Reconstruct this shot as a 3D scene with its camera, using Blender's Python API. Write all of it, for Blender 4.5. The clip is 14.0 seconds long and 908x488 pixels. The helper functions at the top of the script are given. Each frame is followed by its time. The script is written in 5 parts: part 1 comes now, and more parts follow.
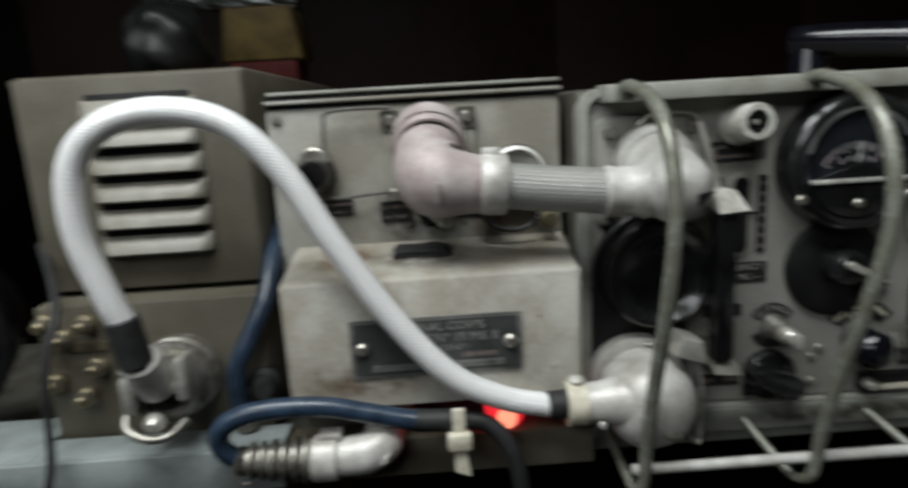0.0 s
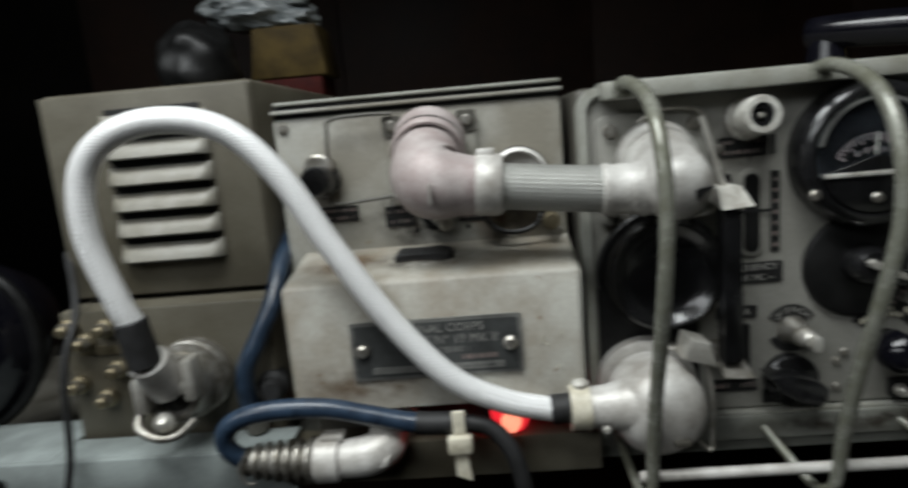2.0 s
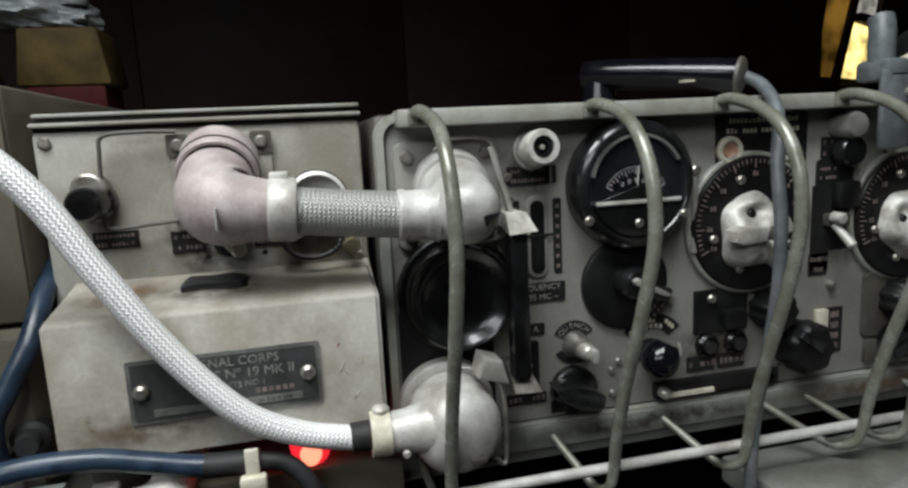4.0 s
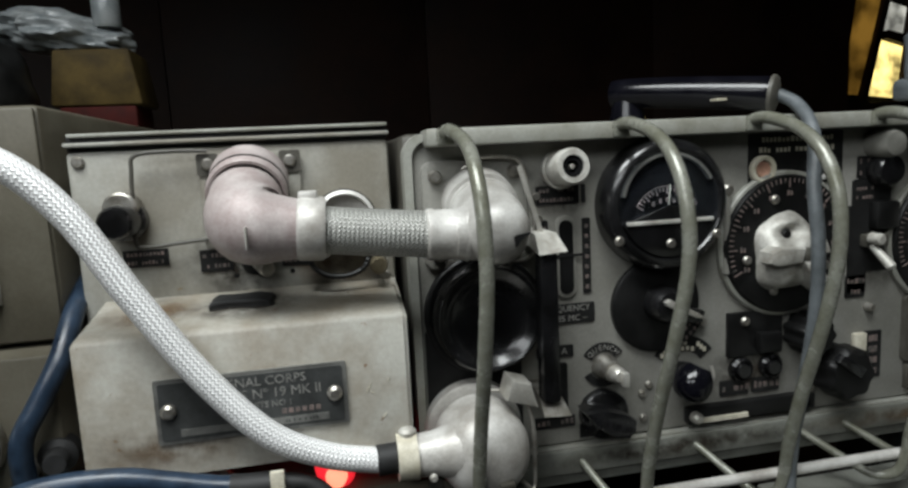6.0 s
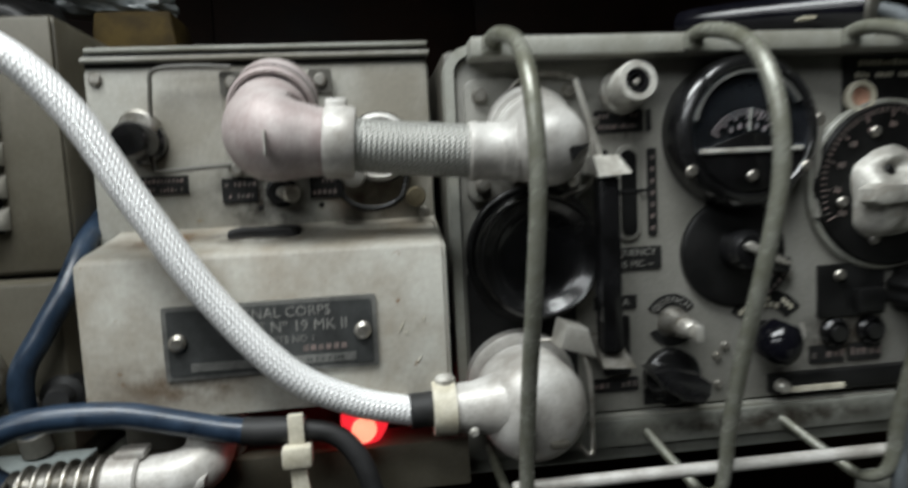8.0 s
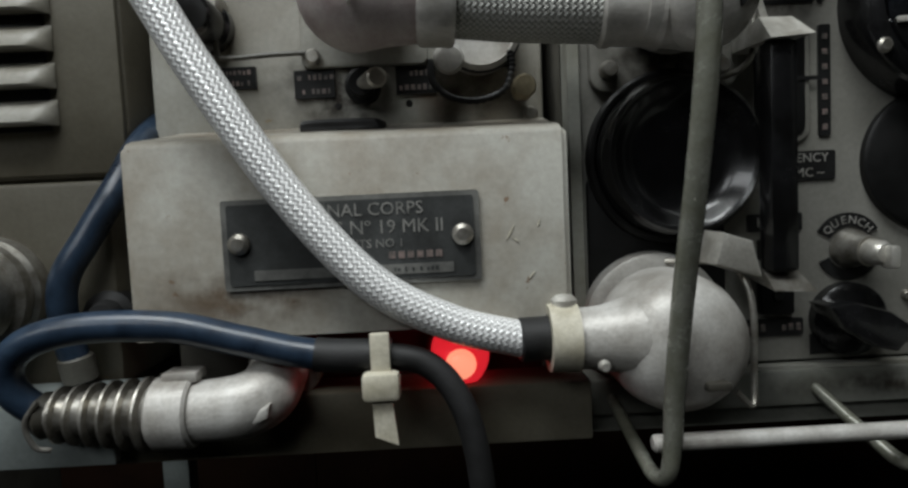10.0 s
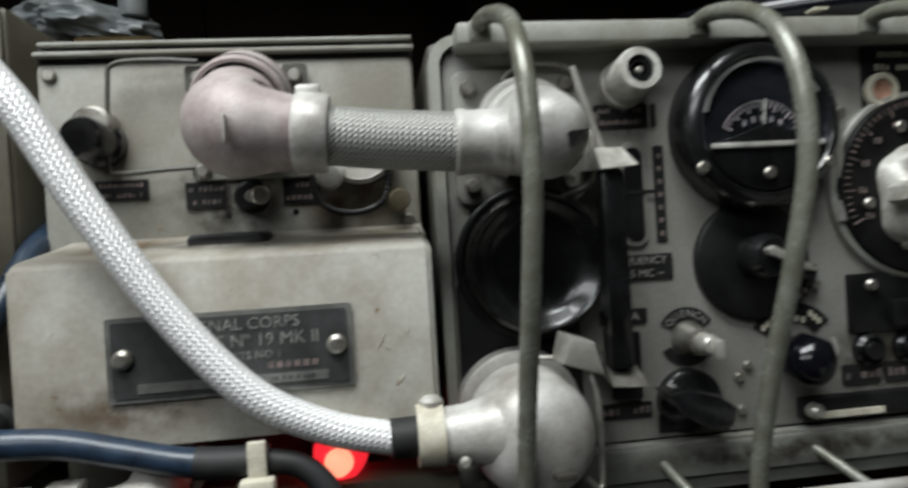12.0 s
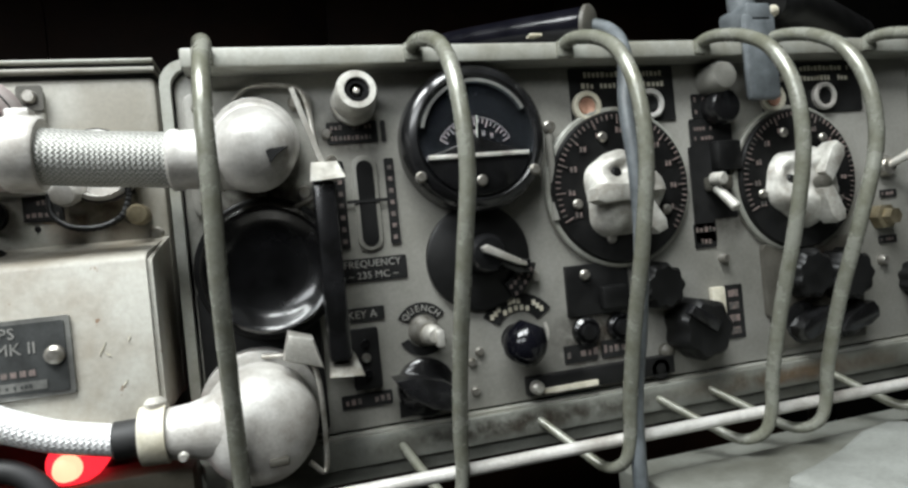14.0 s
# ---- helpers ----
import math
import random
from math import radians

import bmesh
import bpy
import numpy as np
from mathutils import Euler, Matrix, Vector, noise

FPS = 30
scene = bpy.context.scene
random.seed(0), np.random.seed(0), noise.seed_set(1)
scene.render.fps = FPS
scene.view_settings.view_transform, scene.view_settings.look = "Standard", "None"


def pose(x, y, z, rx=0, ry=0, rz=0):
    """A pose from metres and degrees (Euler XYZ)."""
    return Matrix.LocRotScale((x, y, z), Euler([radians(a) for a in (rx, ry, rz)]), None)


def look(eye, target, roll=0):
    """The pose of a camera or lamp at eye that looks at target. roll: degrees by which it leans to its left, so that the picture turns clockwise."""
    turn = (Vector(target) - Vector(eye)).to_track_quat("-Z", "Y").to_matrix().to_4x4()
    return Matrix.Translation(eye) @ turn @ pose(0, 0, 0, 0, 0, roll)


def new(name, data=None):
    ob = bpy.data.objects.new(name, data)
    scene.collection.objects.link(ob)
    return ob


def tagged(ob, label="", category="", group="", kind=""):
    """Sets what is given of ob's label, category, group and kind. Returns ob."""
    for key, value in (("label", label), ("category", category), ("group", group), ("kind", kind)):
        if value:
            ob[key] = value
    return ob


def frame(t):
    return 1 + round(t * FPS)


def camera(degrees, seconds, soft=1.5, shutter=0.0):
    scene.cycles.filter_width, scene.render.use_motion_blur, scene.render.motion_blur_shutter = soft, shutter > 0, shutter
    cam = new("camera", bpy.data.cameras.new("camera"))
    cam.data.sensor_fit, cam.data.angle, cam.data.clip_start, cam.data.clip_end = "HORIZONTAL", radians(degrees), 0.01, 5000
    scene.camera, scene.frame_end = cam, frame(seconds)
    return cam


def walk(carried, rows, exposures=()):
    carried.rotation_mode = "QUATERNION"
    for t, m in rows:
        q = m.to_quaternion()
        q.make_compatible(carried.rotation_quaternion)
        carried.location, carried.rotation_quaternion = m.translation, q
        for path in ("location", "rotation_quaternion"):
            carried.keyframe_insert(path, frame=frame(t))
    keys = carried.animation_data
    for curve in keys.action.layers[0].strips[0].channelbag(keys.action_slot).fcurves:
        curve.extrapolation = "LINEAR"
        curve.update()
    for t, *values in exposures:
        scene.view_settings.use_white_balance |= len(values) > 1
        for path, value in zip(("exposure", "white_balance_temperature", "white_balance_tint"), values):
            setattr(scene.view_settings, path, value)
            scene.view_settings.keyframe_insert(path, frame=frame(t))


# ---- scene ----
cam = camera(71.0, 14.0, soft=2.6, shutter=0.6)
PATH = [
    (0, (-0.167, -0.34, 1.198), (-0.114, 1.614, 0.777), -3.3),
    (0.5, (-0.164, -0.356, 1.191), (-0.627, 1.563, 0.872), -4.7),
    (1, (-0.159, -0.371, 1.19), (-0.888, 1.463, 0.864), -6.0),
    (1.5, (-0.155, -0.357, 1.19), (-0.611, 1.554, 0.814), -5.1),
    (2, (-0.139, -0.342, 1.188), (-0.252, 1.623, 0.834), -5.0),
    (2.5, (-0.132, -0.334, 1.187), (0.095, 1.607, 0.761), -3.7),
    (3, (-0.127, -0.339, 1.188), (0.245, 1.581, 0.767), -3.1),
    (3.5, (-0.131, -0.346, 1.183), (0.301, 1.581, 0.866), -3.0),
    (4, (-0.126, -0.34, 1.189), (0.312, 1.584, 0.861), -2.9),
    (6.5, (-0.13, -0.335, 1.19), (0.229, 1.615, 0.928), -3.0),
    (7, (-0.126, -0.334, 1.191), (0.217, 1.618, 0.922), -3.1),
    (7.5, (-0.122, -0.33, 1.189), (0.255, 1.614, 0.907), -3.1),
    (8, (-0.124, -0.303, 1.139), (0.113, 1.675, 0.955), -2.8),
    (8.5, (-0.14, -0.267, 1.113), (-0.024, 1.723, 0.956), -2.3),
    (8.7, (-0.137, -0.255, 1.099), (-0.159, 1.739, 0.943), -2.9),
    (11, (-0.142, -0.249, 1.09), (-0.048, 1.748, 1.041), -2.6),
    (11.5, (-0.133, -0.258, 1.101), (-0.007, 1.738, 1.099), -2.8),
    (12, (-0.116, -0.274, 1.116), (0.129, 1.711, 1.1), -3.4),
    (12.5, (-0.094, -0.291, 1.126), (0.233, 1.682, 1.103), -3.5),
    (13, (-0.069, -0.302, 1.12), (0.373, 1.648, 1.062), -4.3),
    (13.5, (-0.047, -0.308, 1.115), (0.471, 1.623, 1.07), -5.3),
    (14, (-0.043, -0.315, 1.11), (0.479, 1.615, 1.089), -5.6),
]
EXPOSURES = [(0.0, -0.26), (0.5, -0.36), (1.0, -0.16), (1.5, -0.01), (2.0, -0.21), (3.0, 0.04), (4.0, -0.01), (7.5, -0.06), (8.2, 0.04), (8.7, -0.21), (9.5, -0.46), (11.0, -0.66), (11.5, -0.54), (12.0, -0.01), (12.5, 0.24), (13.0, 0.46), (14.0, 0.80)]
walk(cam, [(t, look(eye, target, roll)) for t, eye, target, roll in PATH], EXPOSURES)

# ---- light ----
world = bpy.data.worlds.new("dim_room")
scene.world = world
world.use_nodes = True
world.node_tree.nodes["Background"].inputs[0].default_value = (0.55, 0.65, 0.7, 1)
world.node_tree.nodes["Background"].inputs[1].default_value = 0.013


def area_lamp(name, eye, target, sx, sy, watts, colour):
    data = bpy.data.lights.new(name, "AREA")
    data.shape, data.size, data.size_y, data.energy, data.color = "RECTANGLE", sx, sy, watts, colour
    ob = new(name, data)
    ob.matrix_world = look(eye, target)
    return ob


area_lamp("ceiling_tube_light", (-0.32, -0.40, 1.98), (-0.17, 0.0, 1.1), 0.80, 0.36, 17.0, (0.955, 1.0, 1.0))

# unseen second lamp, made broad and set forward to fill the dark parts
area_lamp("side_fill_light", (-0.95, -1.15, 1.95), (-0.3, 0.0, 1.1), 1.20, 0.40, 9.0, (0.94, 0.985, 1.0))

# ---- materials ----


def nodes_of(name, rough, metal):
    m = bpy.data.materials.new(name)
    m.use_nodes = True
    nt = m.node_tree
    b = nt.nodes["Principled BSDF"]
    b.inputs["Roughness"].default_value = rough
    b.inputs["Metallic"].default_value = metal
    return m, nt, b


def node(nt, kind, **values):
    n = nt.nodes.new(kind)
    for key, value in values.items():
        n.inputs[key].default_value = value
    return n


def surface(name, base, dark, rough=0.5, metal=0.0, scale=40.0, wear=0.5, bump=0.1, grain=600.0, chips=None, chip_at=0.68, coat=0.0, spec=0.5):
    """Paint or metal with stains at two scales, fine grain and, where chips is given, worn spots of that colour."""
    m, nt, b = nodes_of(name, rough, metal)
    co = nt.nodes.new("ShaderNodeTexCoord")
    big = node(nt, "ShaderNodeTexNoise", Scale=scale, Detail=6.0, Roughness=0.62)
    fine = node(nt, "ShaderNodeTexNoise", Scale=grain, Detail=3.0, Roughness=0.6)
    for n in (big, fine):
        nt.links.new(co.outputs["Object"], n.inputs["Vector"])
    ramp = nt.nodes.new("ShaderNodeValToRGB")
    ramp.color_ramp.elements[0].position, ramp.color_ramp.elements[0].color = 0.5 - 0.22 * wear, (*dark, 1)
    ramp.color_ramp.elements[1].position, ramp.color_ramp.elements[1].color = 0.62, (*base, 1)
    nt.links.new(big.outputs["Fac"], ramp.inputs["Fac"])
    mix = nt.nodes.new("ShaderNodeMix")
    mix.data_type, mix.blend_type = "RGBA", "MULTIPLY"
    mix.inputs["Factor"].default_value = 0.35
    nt.links.new(ramp.outputs["Color"], mix.inputs["A"])
    nt.links.new(fine.outputs["Fac"], mix.inputs["B"])
    out = mix.outputs["Result"]
    if chips:
        spots = node(nt, "ShaderNodeTexNoise", Scale=scale * 4.5, Detail=5.0, Roughness=0.7)
        nt.links.new(co.outputs["Object"], spots.inputs["Vector"])
        cut = nt.nodes.new("ShaderNodeValToRGB")
        cut.color_ramp.elements[0].position, cut.color_ramp.elements[1].position = chip_at, chip_at + 0.03
        nt.links.new(spots.outputs["Fac"], cut.inputs["Fac"])
        over = nt.nodes.new("ShaderNodeMix")
        over.data_type = "RGBA"
        nt.links.new(cut.outputs["Color"], over.inputs["Factor"])
        nt.links.new(out, over.inputs["A"])
        over.inputs["B"].default_value = (*chips, 1)
        out = over.outputs["Result"]
    nt.links.new(out, b.inputs["Base Color"])
    span = nt.nodes.new("ShaderNodeMapRange")
    span.inputs["To Min"].default_value, span.inputs["To Max"].default_value = max(0.05, rough - 0.12), min(1.0, rough + 0.16)
    nt.links.new(big.outputs["Fac"], span.inputs["Value"])
    nt.links.new(span.outputs["Result"], b.inputs["Roughness"])
    if bump:
        bm_ = node(nt, "ShaderNodeBump", Strength=bump, Distance=0.0006)
        nt.links.new(fine.outputs["Fac"], bm_.inputs["Height"])
        nt.links.new(bm_.outputs["Normal"], b.inputs["Normal"])
    b.inputs["Coat Weight"].default_value = coat
    b.inputs["Specular IOR Level"].default_value = spec
    return m


def braid(name, base, dark, metal, rough, around, pitch, depth):
    """Woven metal sleeve: two crossing sets of strands, on the tube's own coordinates. Shade in the gaps is put into
    the colour.
    """
    m, nt, b = nodes_of(name, rough, metal)
    uv = nt.nodes.new("ShaderNodeUVMap")
    sep = nt.nodes.new("ShaderNodeSeparateXYZ")
    nt.links.new(uv.outputs["UV"], sep.inputs[0])

    def calc(op, a, c):
        n = nt.nodes.new("ShaderNodeMath")
        n.operation = op
        for i, v in enumerate((a, c)):
            if isinstance(v, (int, float)):
                n.inputs[i].default_value = v
            elif v is not None:
                nt.links.new(v, n.inputs[i])
        return n.outputs[0]

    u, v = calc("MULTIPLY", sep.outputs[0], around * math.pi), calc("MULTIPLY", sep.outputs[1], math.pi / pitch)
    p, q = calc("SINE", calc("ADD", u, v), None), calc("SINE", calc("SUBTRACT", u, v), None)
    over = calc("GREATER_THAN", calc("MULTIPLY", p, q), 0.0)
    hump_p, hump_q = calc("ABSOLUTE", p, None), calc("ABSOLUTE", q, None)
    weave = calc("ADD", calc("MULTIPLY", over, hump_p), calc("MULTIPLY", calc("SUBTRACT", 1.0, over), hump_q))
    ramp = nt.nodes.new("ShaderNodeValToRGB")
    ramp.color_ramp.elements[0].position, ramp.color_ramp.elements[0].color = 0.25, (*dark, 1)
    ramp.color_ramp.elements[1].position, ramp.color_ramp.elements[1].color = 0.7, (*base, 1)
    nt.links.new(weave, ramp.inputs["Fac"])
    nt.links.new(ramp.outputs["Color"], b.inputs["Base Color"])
    bm_ = node(nt, "ShaderNodeBump", Strength=0.8, Distance=depth)
    nt.links.new(weave, bm_.inputs["Height"])
    nt.links.new(bm_.outputs["Normal"], b.inputs["Normal"])
    return m


def glow(name, colour, strength, patchy=0.0):
    m, nt, b = nodes_of(name, 0.3, 0.0)
    b.inputs["Base Color"].default_value = (*colour, 1)
    b.inputs["Emission Color"].default_value = (*colour, 1)
    b.inputs["Emission Strength"].default_value = strength
    if patchy:
        co = nt.nodes.new("ShaderNodeTexCoord")
        n = node(nt, "ShaderNodeTexNoise", Scale=patchy, Detail=3.0)
        nt.links.new(co.outputs["Object"], n.inputs["Vector"])
        span = nt.nodes.new("ShaderNodeMapRange")
        span.inputs["From Min"].default_value, span.inputs["From Max"].default_value = 0.38, 0.62
        span.inputs["To Min"].default_value, span.inputs["To Max"].default_value = strength * 0.15, strength * 1.3
        nt.links.new(n.outputs["Fac"], span.inputs["Value"])
        nt.links.new(span.outputs["Result"], b.inputs["Emission Strength"])
    return m


def clear(name, colour, rough):
    m, nt, b = nodes_of(name, rough, 0.0)
    b.inputs["Base Color"].default_value = (*colour, 1)
    b.inputs["Transmission Weight"].default_value = 1.0
    b.inputs["IOR"].default_value = 1.3
    return m


CREAM = surface("cream_grey_paint", (0.356, 0.350, 0.314), (0.215, 0.198, 0.160), 0.5, 0, 14, 0.45, 0.12, 500, (0.2, 0.15, 0.09), 0.70)
CREAM_TOP = surface("dusty_cream_paint", (0.425, 0.415, 0.370), (0.240, 0.205, 0.155), 0.6, 0, 22, 0.75, 0.2, 400, (0.16, 0.1, 0.06), 0.66)
PANEL = surface("grey_panel_paint", (0.317, 0.310, 0.282), (0.233, 0.227, 0.201), 0.42, 0, 16, 0.5, 0.1, 500, (0.22, 0.19, 0.15), 0.72)
RIM = surface("dark_case_paint", (0.10, 0.095, 0.08), (0.05, 0.045, 0.035), 0.5, 0, 30, 0.6, 0.1, 500, (0.25, 0.23, 0.2), 0.7)
RAIL = surface("pale_green_grey_paint", (0.350, 0.352, 0.315), (0.245, 0.240, 0.200), 0.45, 0, 40, 0.6, 0.1, 500, (0.2, 0.18, 0.12), 0.7)
BAR = surface("olive_grey_bar_paint", (0.258, 0.261, 0.224), (0.162, 0.162, 0.124), 0.24, 0.15, 60, 0.55, 0.1, 700, (0.6, 0.58, 0.5), 0.7)
KHAKI = surface("khaki_brown_paint", (0.133, 0.121, 0.091), (0.087, 0.076, 0.052), 0.5, 0, 18, 0.6, 0.12, 500, (0.12, 0.09, 0.05), 0.72)
SLAT = surface("pale_louvre_paint", (0.330, 0.318, 0.280), (0.230, 0.215, 0.175), 0.45, 0, 40, 0.5, 0.1, 500)
BAKELITE = surface("black_bakelite", (0.012, 0.012, 0.013), (0.006, 0.006, 0.006), 0.22, 0, 60, 0.5, 0.04, 900, coat=0.3)
DEEP_GLOSS = surface("deep_gloss_black", (0.006, 0.006, 0.009), (0.003, 0.003, 0.005), 0.12, 0, 60, 0.5, 0.0, 900, spec=0.4)
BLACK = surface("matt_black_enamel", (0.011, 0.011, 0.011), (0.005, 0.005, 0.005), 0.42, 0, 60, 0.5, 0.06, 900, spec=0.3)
RUBBER = surface("black_rubber", (0.02, 0.02, 0.021), (0.010, 0.010, 0.010), 0.6, 0, 80, 0.6, 0.15, 900)
LABEL = surface("black_label", (0.02, 0.02, 0.02), (0.012, 0.012, 0.012), 0.4, 0, 80, 0.6, 0.05, 900, (0.12, 0.11, 0.1), 0.74, spec=0.25)
LETTER = surface("pale_engraving", (0.36, 0.355, 0.33), (0.22, 0.21, 0.19), 0.5, 0, 300, 0.6, 0.0, 900)
NAME_TEXT = surface("worn_raised_letters", (0.29, 0.285, 0.265), (0.15, 0.15, 0.14), 0.5, 0, 300, 0.6, 0.0, 900)
MARK = surface("dim_engraving", (0.25, 0.187, 0.172), (0.07, 0.07, 0.064), 0.5, 0, 300, 0.6, 0.0, 900)
BRACE = surface("dark_blue_grey_steel_paint", (0.26, 0.30, 0.315), (0.13, 0.155, 0.165), 0.35, 0.1, 30, 0.7, 0.1, 500, (0.06, 0.05, 0.04), 0.7)
CAST = surface("dull_cast_alloy", (0.70, 0.685, 0.65), (0.38, 0.355, 0.32), 0.40, 0.15, 45, 0.7, 0.25, 700, (0.3, 0.22, 0.2), 0.72)
CAST_PINK = surface("pinkish_worn_alloy", (0.53, 0.475, 0.46), (0.33, 0.255, 0.245), 0.52, 0.15, 40, 0.7, 0.25, 700, (0.2, 0.13, 0.12), 0.72)
CHROME = surface("worn_nickel", (0.78, 0.76, 0.70), (0.55, 0.52, 0.46), 0.3, 0.6, 80, 0.6, 0.1, 900)
STEEL = surface("bright_screw_steel", (0.5, 0.48, 0.44), (0.28, 0.26, 0.22), 0.35, 0.8, 150, 0.6, 0.1, 900)
BRASS = surface("tarnished_brass", (0.36, 0.31, 0.21), (0.2, 0.165, 0.10), 0.4, 0.8, 120, 0.7, 0.1, 900)
ALLOY_KNOB = surface("pale_cast_knob", (0.66, 0.65, 0.60), (0.36, 0.34, 0.30), 0.45, 0.2, 90, 0.6, 0.2, 700)
IVORY = surface("ivory_plastic", (0.72, 0.68, 0.56), (0.52, 0.48, 0.37), 0.45, 0, 120, 0.6, 0.05, 900)
COPPER = surface("copper_socket", (0.72, 0.42, 0.3), (0.45, 0.24, 0.17), 0.4, 0.3, 150, 0.6, 0.05, 900)
GLOSS_BAND = surface("glossy_dark_band", (0.026, 0.042, 0.049), (0.012, 0.019, 0.023), 0.20, 0, 25, 0.4, 0.02, 800, coat=0.8)
PLATE = surface("grey_nameplate", (0.085, 0.089, 0.088), (0.05, 0.052, 0.051), 0.38, 0.3, 90, 0.8, 0.08, 700, (0.2, 0.2, 0.19), 0.7)
PLATE_EDGE = surface("nameplate_edge_metal", (0.3, 0.3, 0.28), (0.18, 0.18, 0.17), 0.4, 0.5, 90, 0.6, 0.05, 700)
BLUE = surface("blue_grey_rubber_hose", (0.028, 0.05, 0.085), (0.014, 0.024, 0.042), 0.3, 0, 90, 0.7, 0.1, 700)
CABLE = surface("grey_rubber_cable", (0.14, 0.155, 0.165), (0.08, 0.09, 0.095), 0.45, 0, 90, 0.6, 0.1, 700)
TEAL = surface("pale_teal_steel_paint", (0.34, 0.38, 0.37), (0.22, 0.245, 0.24), 0.4, 0.1, 30, 0.6, 0.1, 500, (0.1, 0.08, 0.06), 0.72)
SHELF = surface("grey_green_shelf_paint", (0.22, 0.225, 0.2), (0.12, 0.12, 0.1), 0.5, 0, 25, 0.7, 0.1, 500, (0.08, 0.06, 0.04), 0.7)
DULL_RED = surface("dull_red_card", (0.055, 0.007, 0.005), (0.03, 0.004, 0.003), 0.7, 0, 60, 0.5, 0.05, 700, spec=0.15)
YELLOW = surface("faded_yellow_card", (0.085, 0.058, 0.018), (0.040, 0.027, 0.009), 0.7, 0, 40, 0.6, 0.1, 500, spec=0.15)
RED = surface("red_plastic", (0.5, 0.035, 0.02), (0.3, 0.02, 0.012), 0.4, 0, 60, 0.5, 0.05, 700)
BAG = surface("pale_blue_plastic_bag", (0.26, 0.275, 0.275), (0.12, 0.14, 0.15), 0.3, 0, 50, 0.8, 0.1, 600)
ROPE = surface("tan_twisted_cord", (0.55, 0.38, 0.2), (0.35, 0.22, 0.1), 0.8, 0, 300, 0.6, 0.3, 900)
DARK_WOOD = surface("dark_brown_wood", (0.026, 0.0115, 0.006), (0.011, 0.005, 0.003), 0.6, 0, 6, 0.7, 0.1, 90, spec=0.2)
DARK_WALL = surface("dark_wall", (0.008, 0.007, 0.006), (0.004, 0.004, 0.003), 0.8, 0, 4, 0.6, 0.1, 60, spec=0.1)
GREY_CLOTH = surface("grey_canvas", (0.27, 0.28, 0.26), (0.15, 0.155, 0.14), 0.8, 0, 20, 0.8, 0.3, 500)
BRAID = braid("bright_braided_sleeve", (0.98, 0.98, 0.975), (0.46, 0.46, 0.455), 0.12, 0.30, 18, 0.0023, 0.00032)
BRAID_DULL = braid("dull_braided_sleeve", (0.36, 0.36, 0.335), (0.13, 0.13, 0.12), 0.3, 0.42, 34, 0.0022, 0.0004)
LAMP_RED = glow("lit_red_lens", (1.0, 0.025, 0.04), 0.9)
LAMP_CORE = glow("lit_red_lens_core", (1.0, 0.30, 0.18), 1.6)


def grime_shade(name, colour, strength, scale):
    """Ingrained dirt, also used to paint soft shade: uneven and thin, fading out from the middle of its patch."""
    m, nt, b = nodes_of(name, 0.75, 0.0)
    b.inputs["Base Color"].default_value = (*colour, 1)
    co = nt.nodes.new("ShaderNodeTexCoord")
    uv = nt.nodes.new("ShaderNodeUVMap")
    dist = nt.nodes.new("ShaderNodeVectorMath")
    dist.operation = "DISTANCE"
    nt.links.new(uv.outputs["UV"], dist.inputs[0])
    dist.inputs[1].default_value = (0.5, 0.5, 0.0)
    fade = nt.nodes.new("ShaderNodeMapRange")
    fade.inputs["From Min"].default_value, fade.inputs["From Max"].default_value = 0.48, 0.10
    nt.links.new(dist.outputs["Value"], fade.inputs["Value"])
    n = node(nt, "ShaderNodeTexNoise", Scale=scale, Detail=5.0, Roughness=0.65)
    nt.links.new(co.outputs["Object"], n.inputs["Vector"])
    span = nt.nodes.new("ShaderNodeMapRange")
    span.inputs["From Min"].default_value, span.inputs["From Max"].default_value = 0.36, 0.62
    nt.links.new(n.outputs["Fac"], span.inputs["Value"])
    mul = nt.nodes.new("ShaderNodeMath")
    mul.operation = "MULTIPLY"
    nt.links.new(fade.outputs["Result"], mul.inputs[0])
    nt.links.new(span.outputs["Result"], mul.inputs[1])
    end_ = nt.nodes.new("ShaderNodeMath")
    end_.operation = "MULTIPLY"
    end_.inputs[1].default_value = strength
    nt.links.new(mul.outputs["Value"], end_.inputs[0])
    nt.links.new(end_.outputs["Value"], b.inputs["Alpha"])
    return m


GRIME_SHADE = grime_shade("oily_grime_shade", (0.030, 0.022, 0.014), 0.95, 120.0)
RUST = grime_shade("rusty_dust", (0.115, 0.070, 0.035), 0.80, 70.0)
GLASS = clear("meter_glass", (0.80, 0.87, 0.95), 0.05)

# ---- shape helpers ----
ORIGIN = {}


def thing(name, at, label, category, group="", kind=""):
    ob = new(name)
    ob.location = at
    ob.empty_display_size = 0.02
    ORIGIN[ob] = Vector(at)
    return tagged(ob, label, category, group, kind)


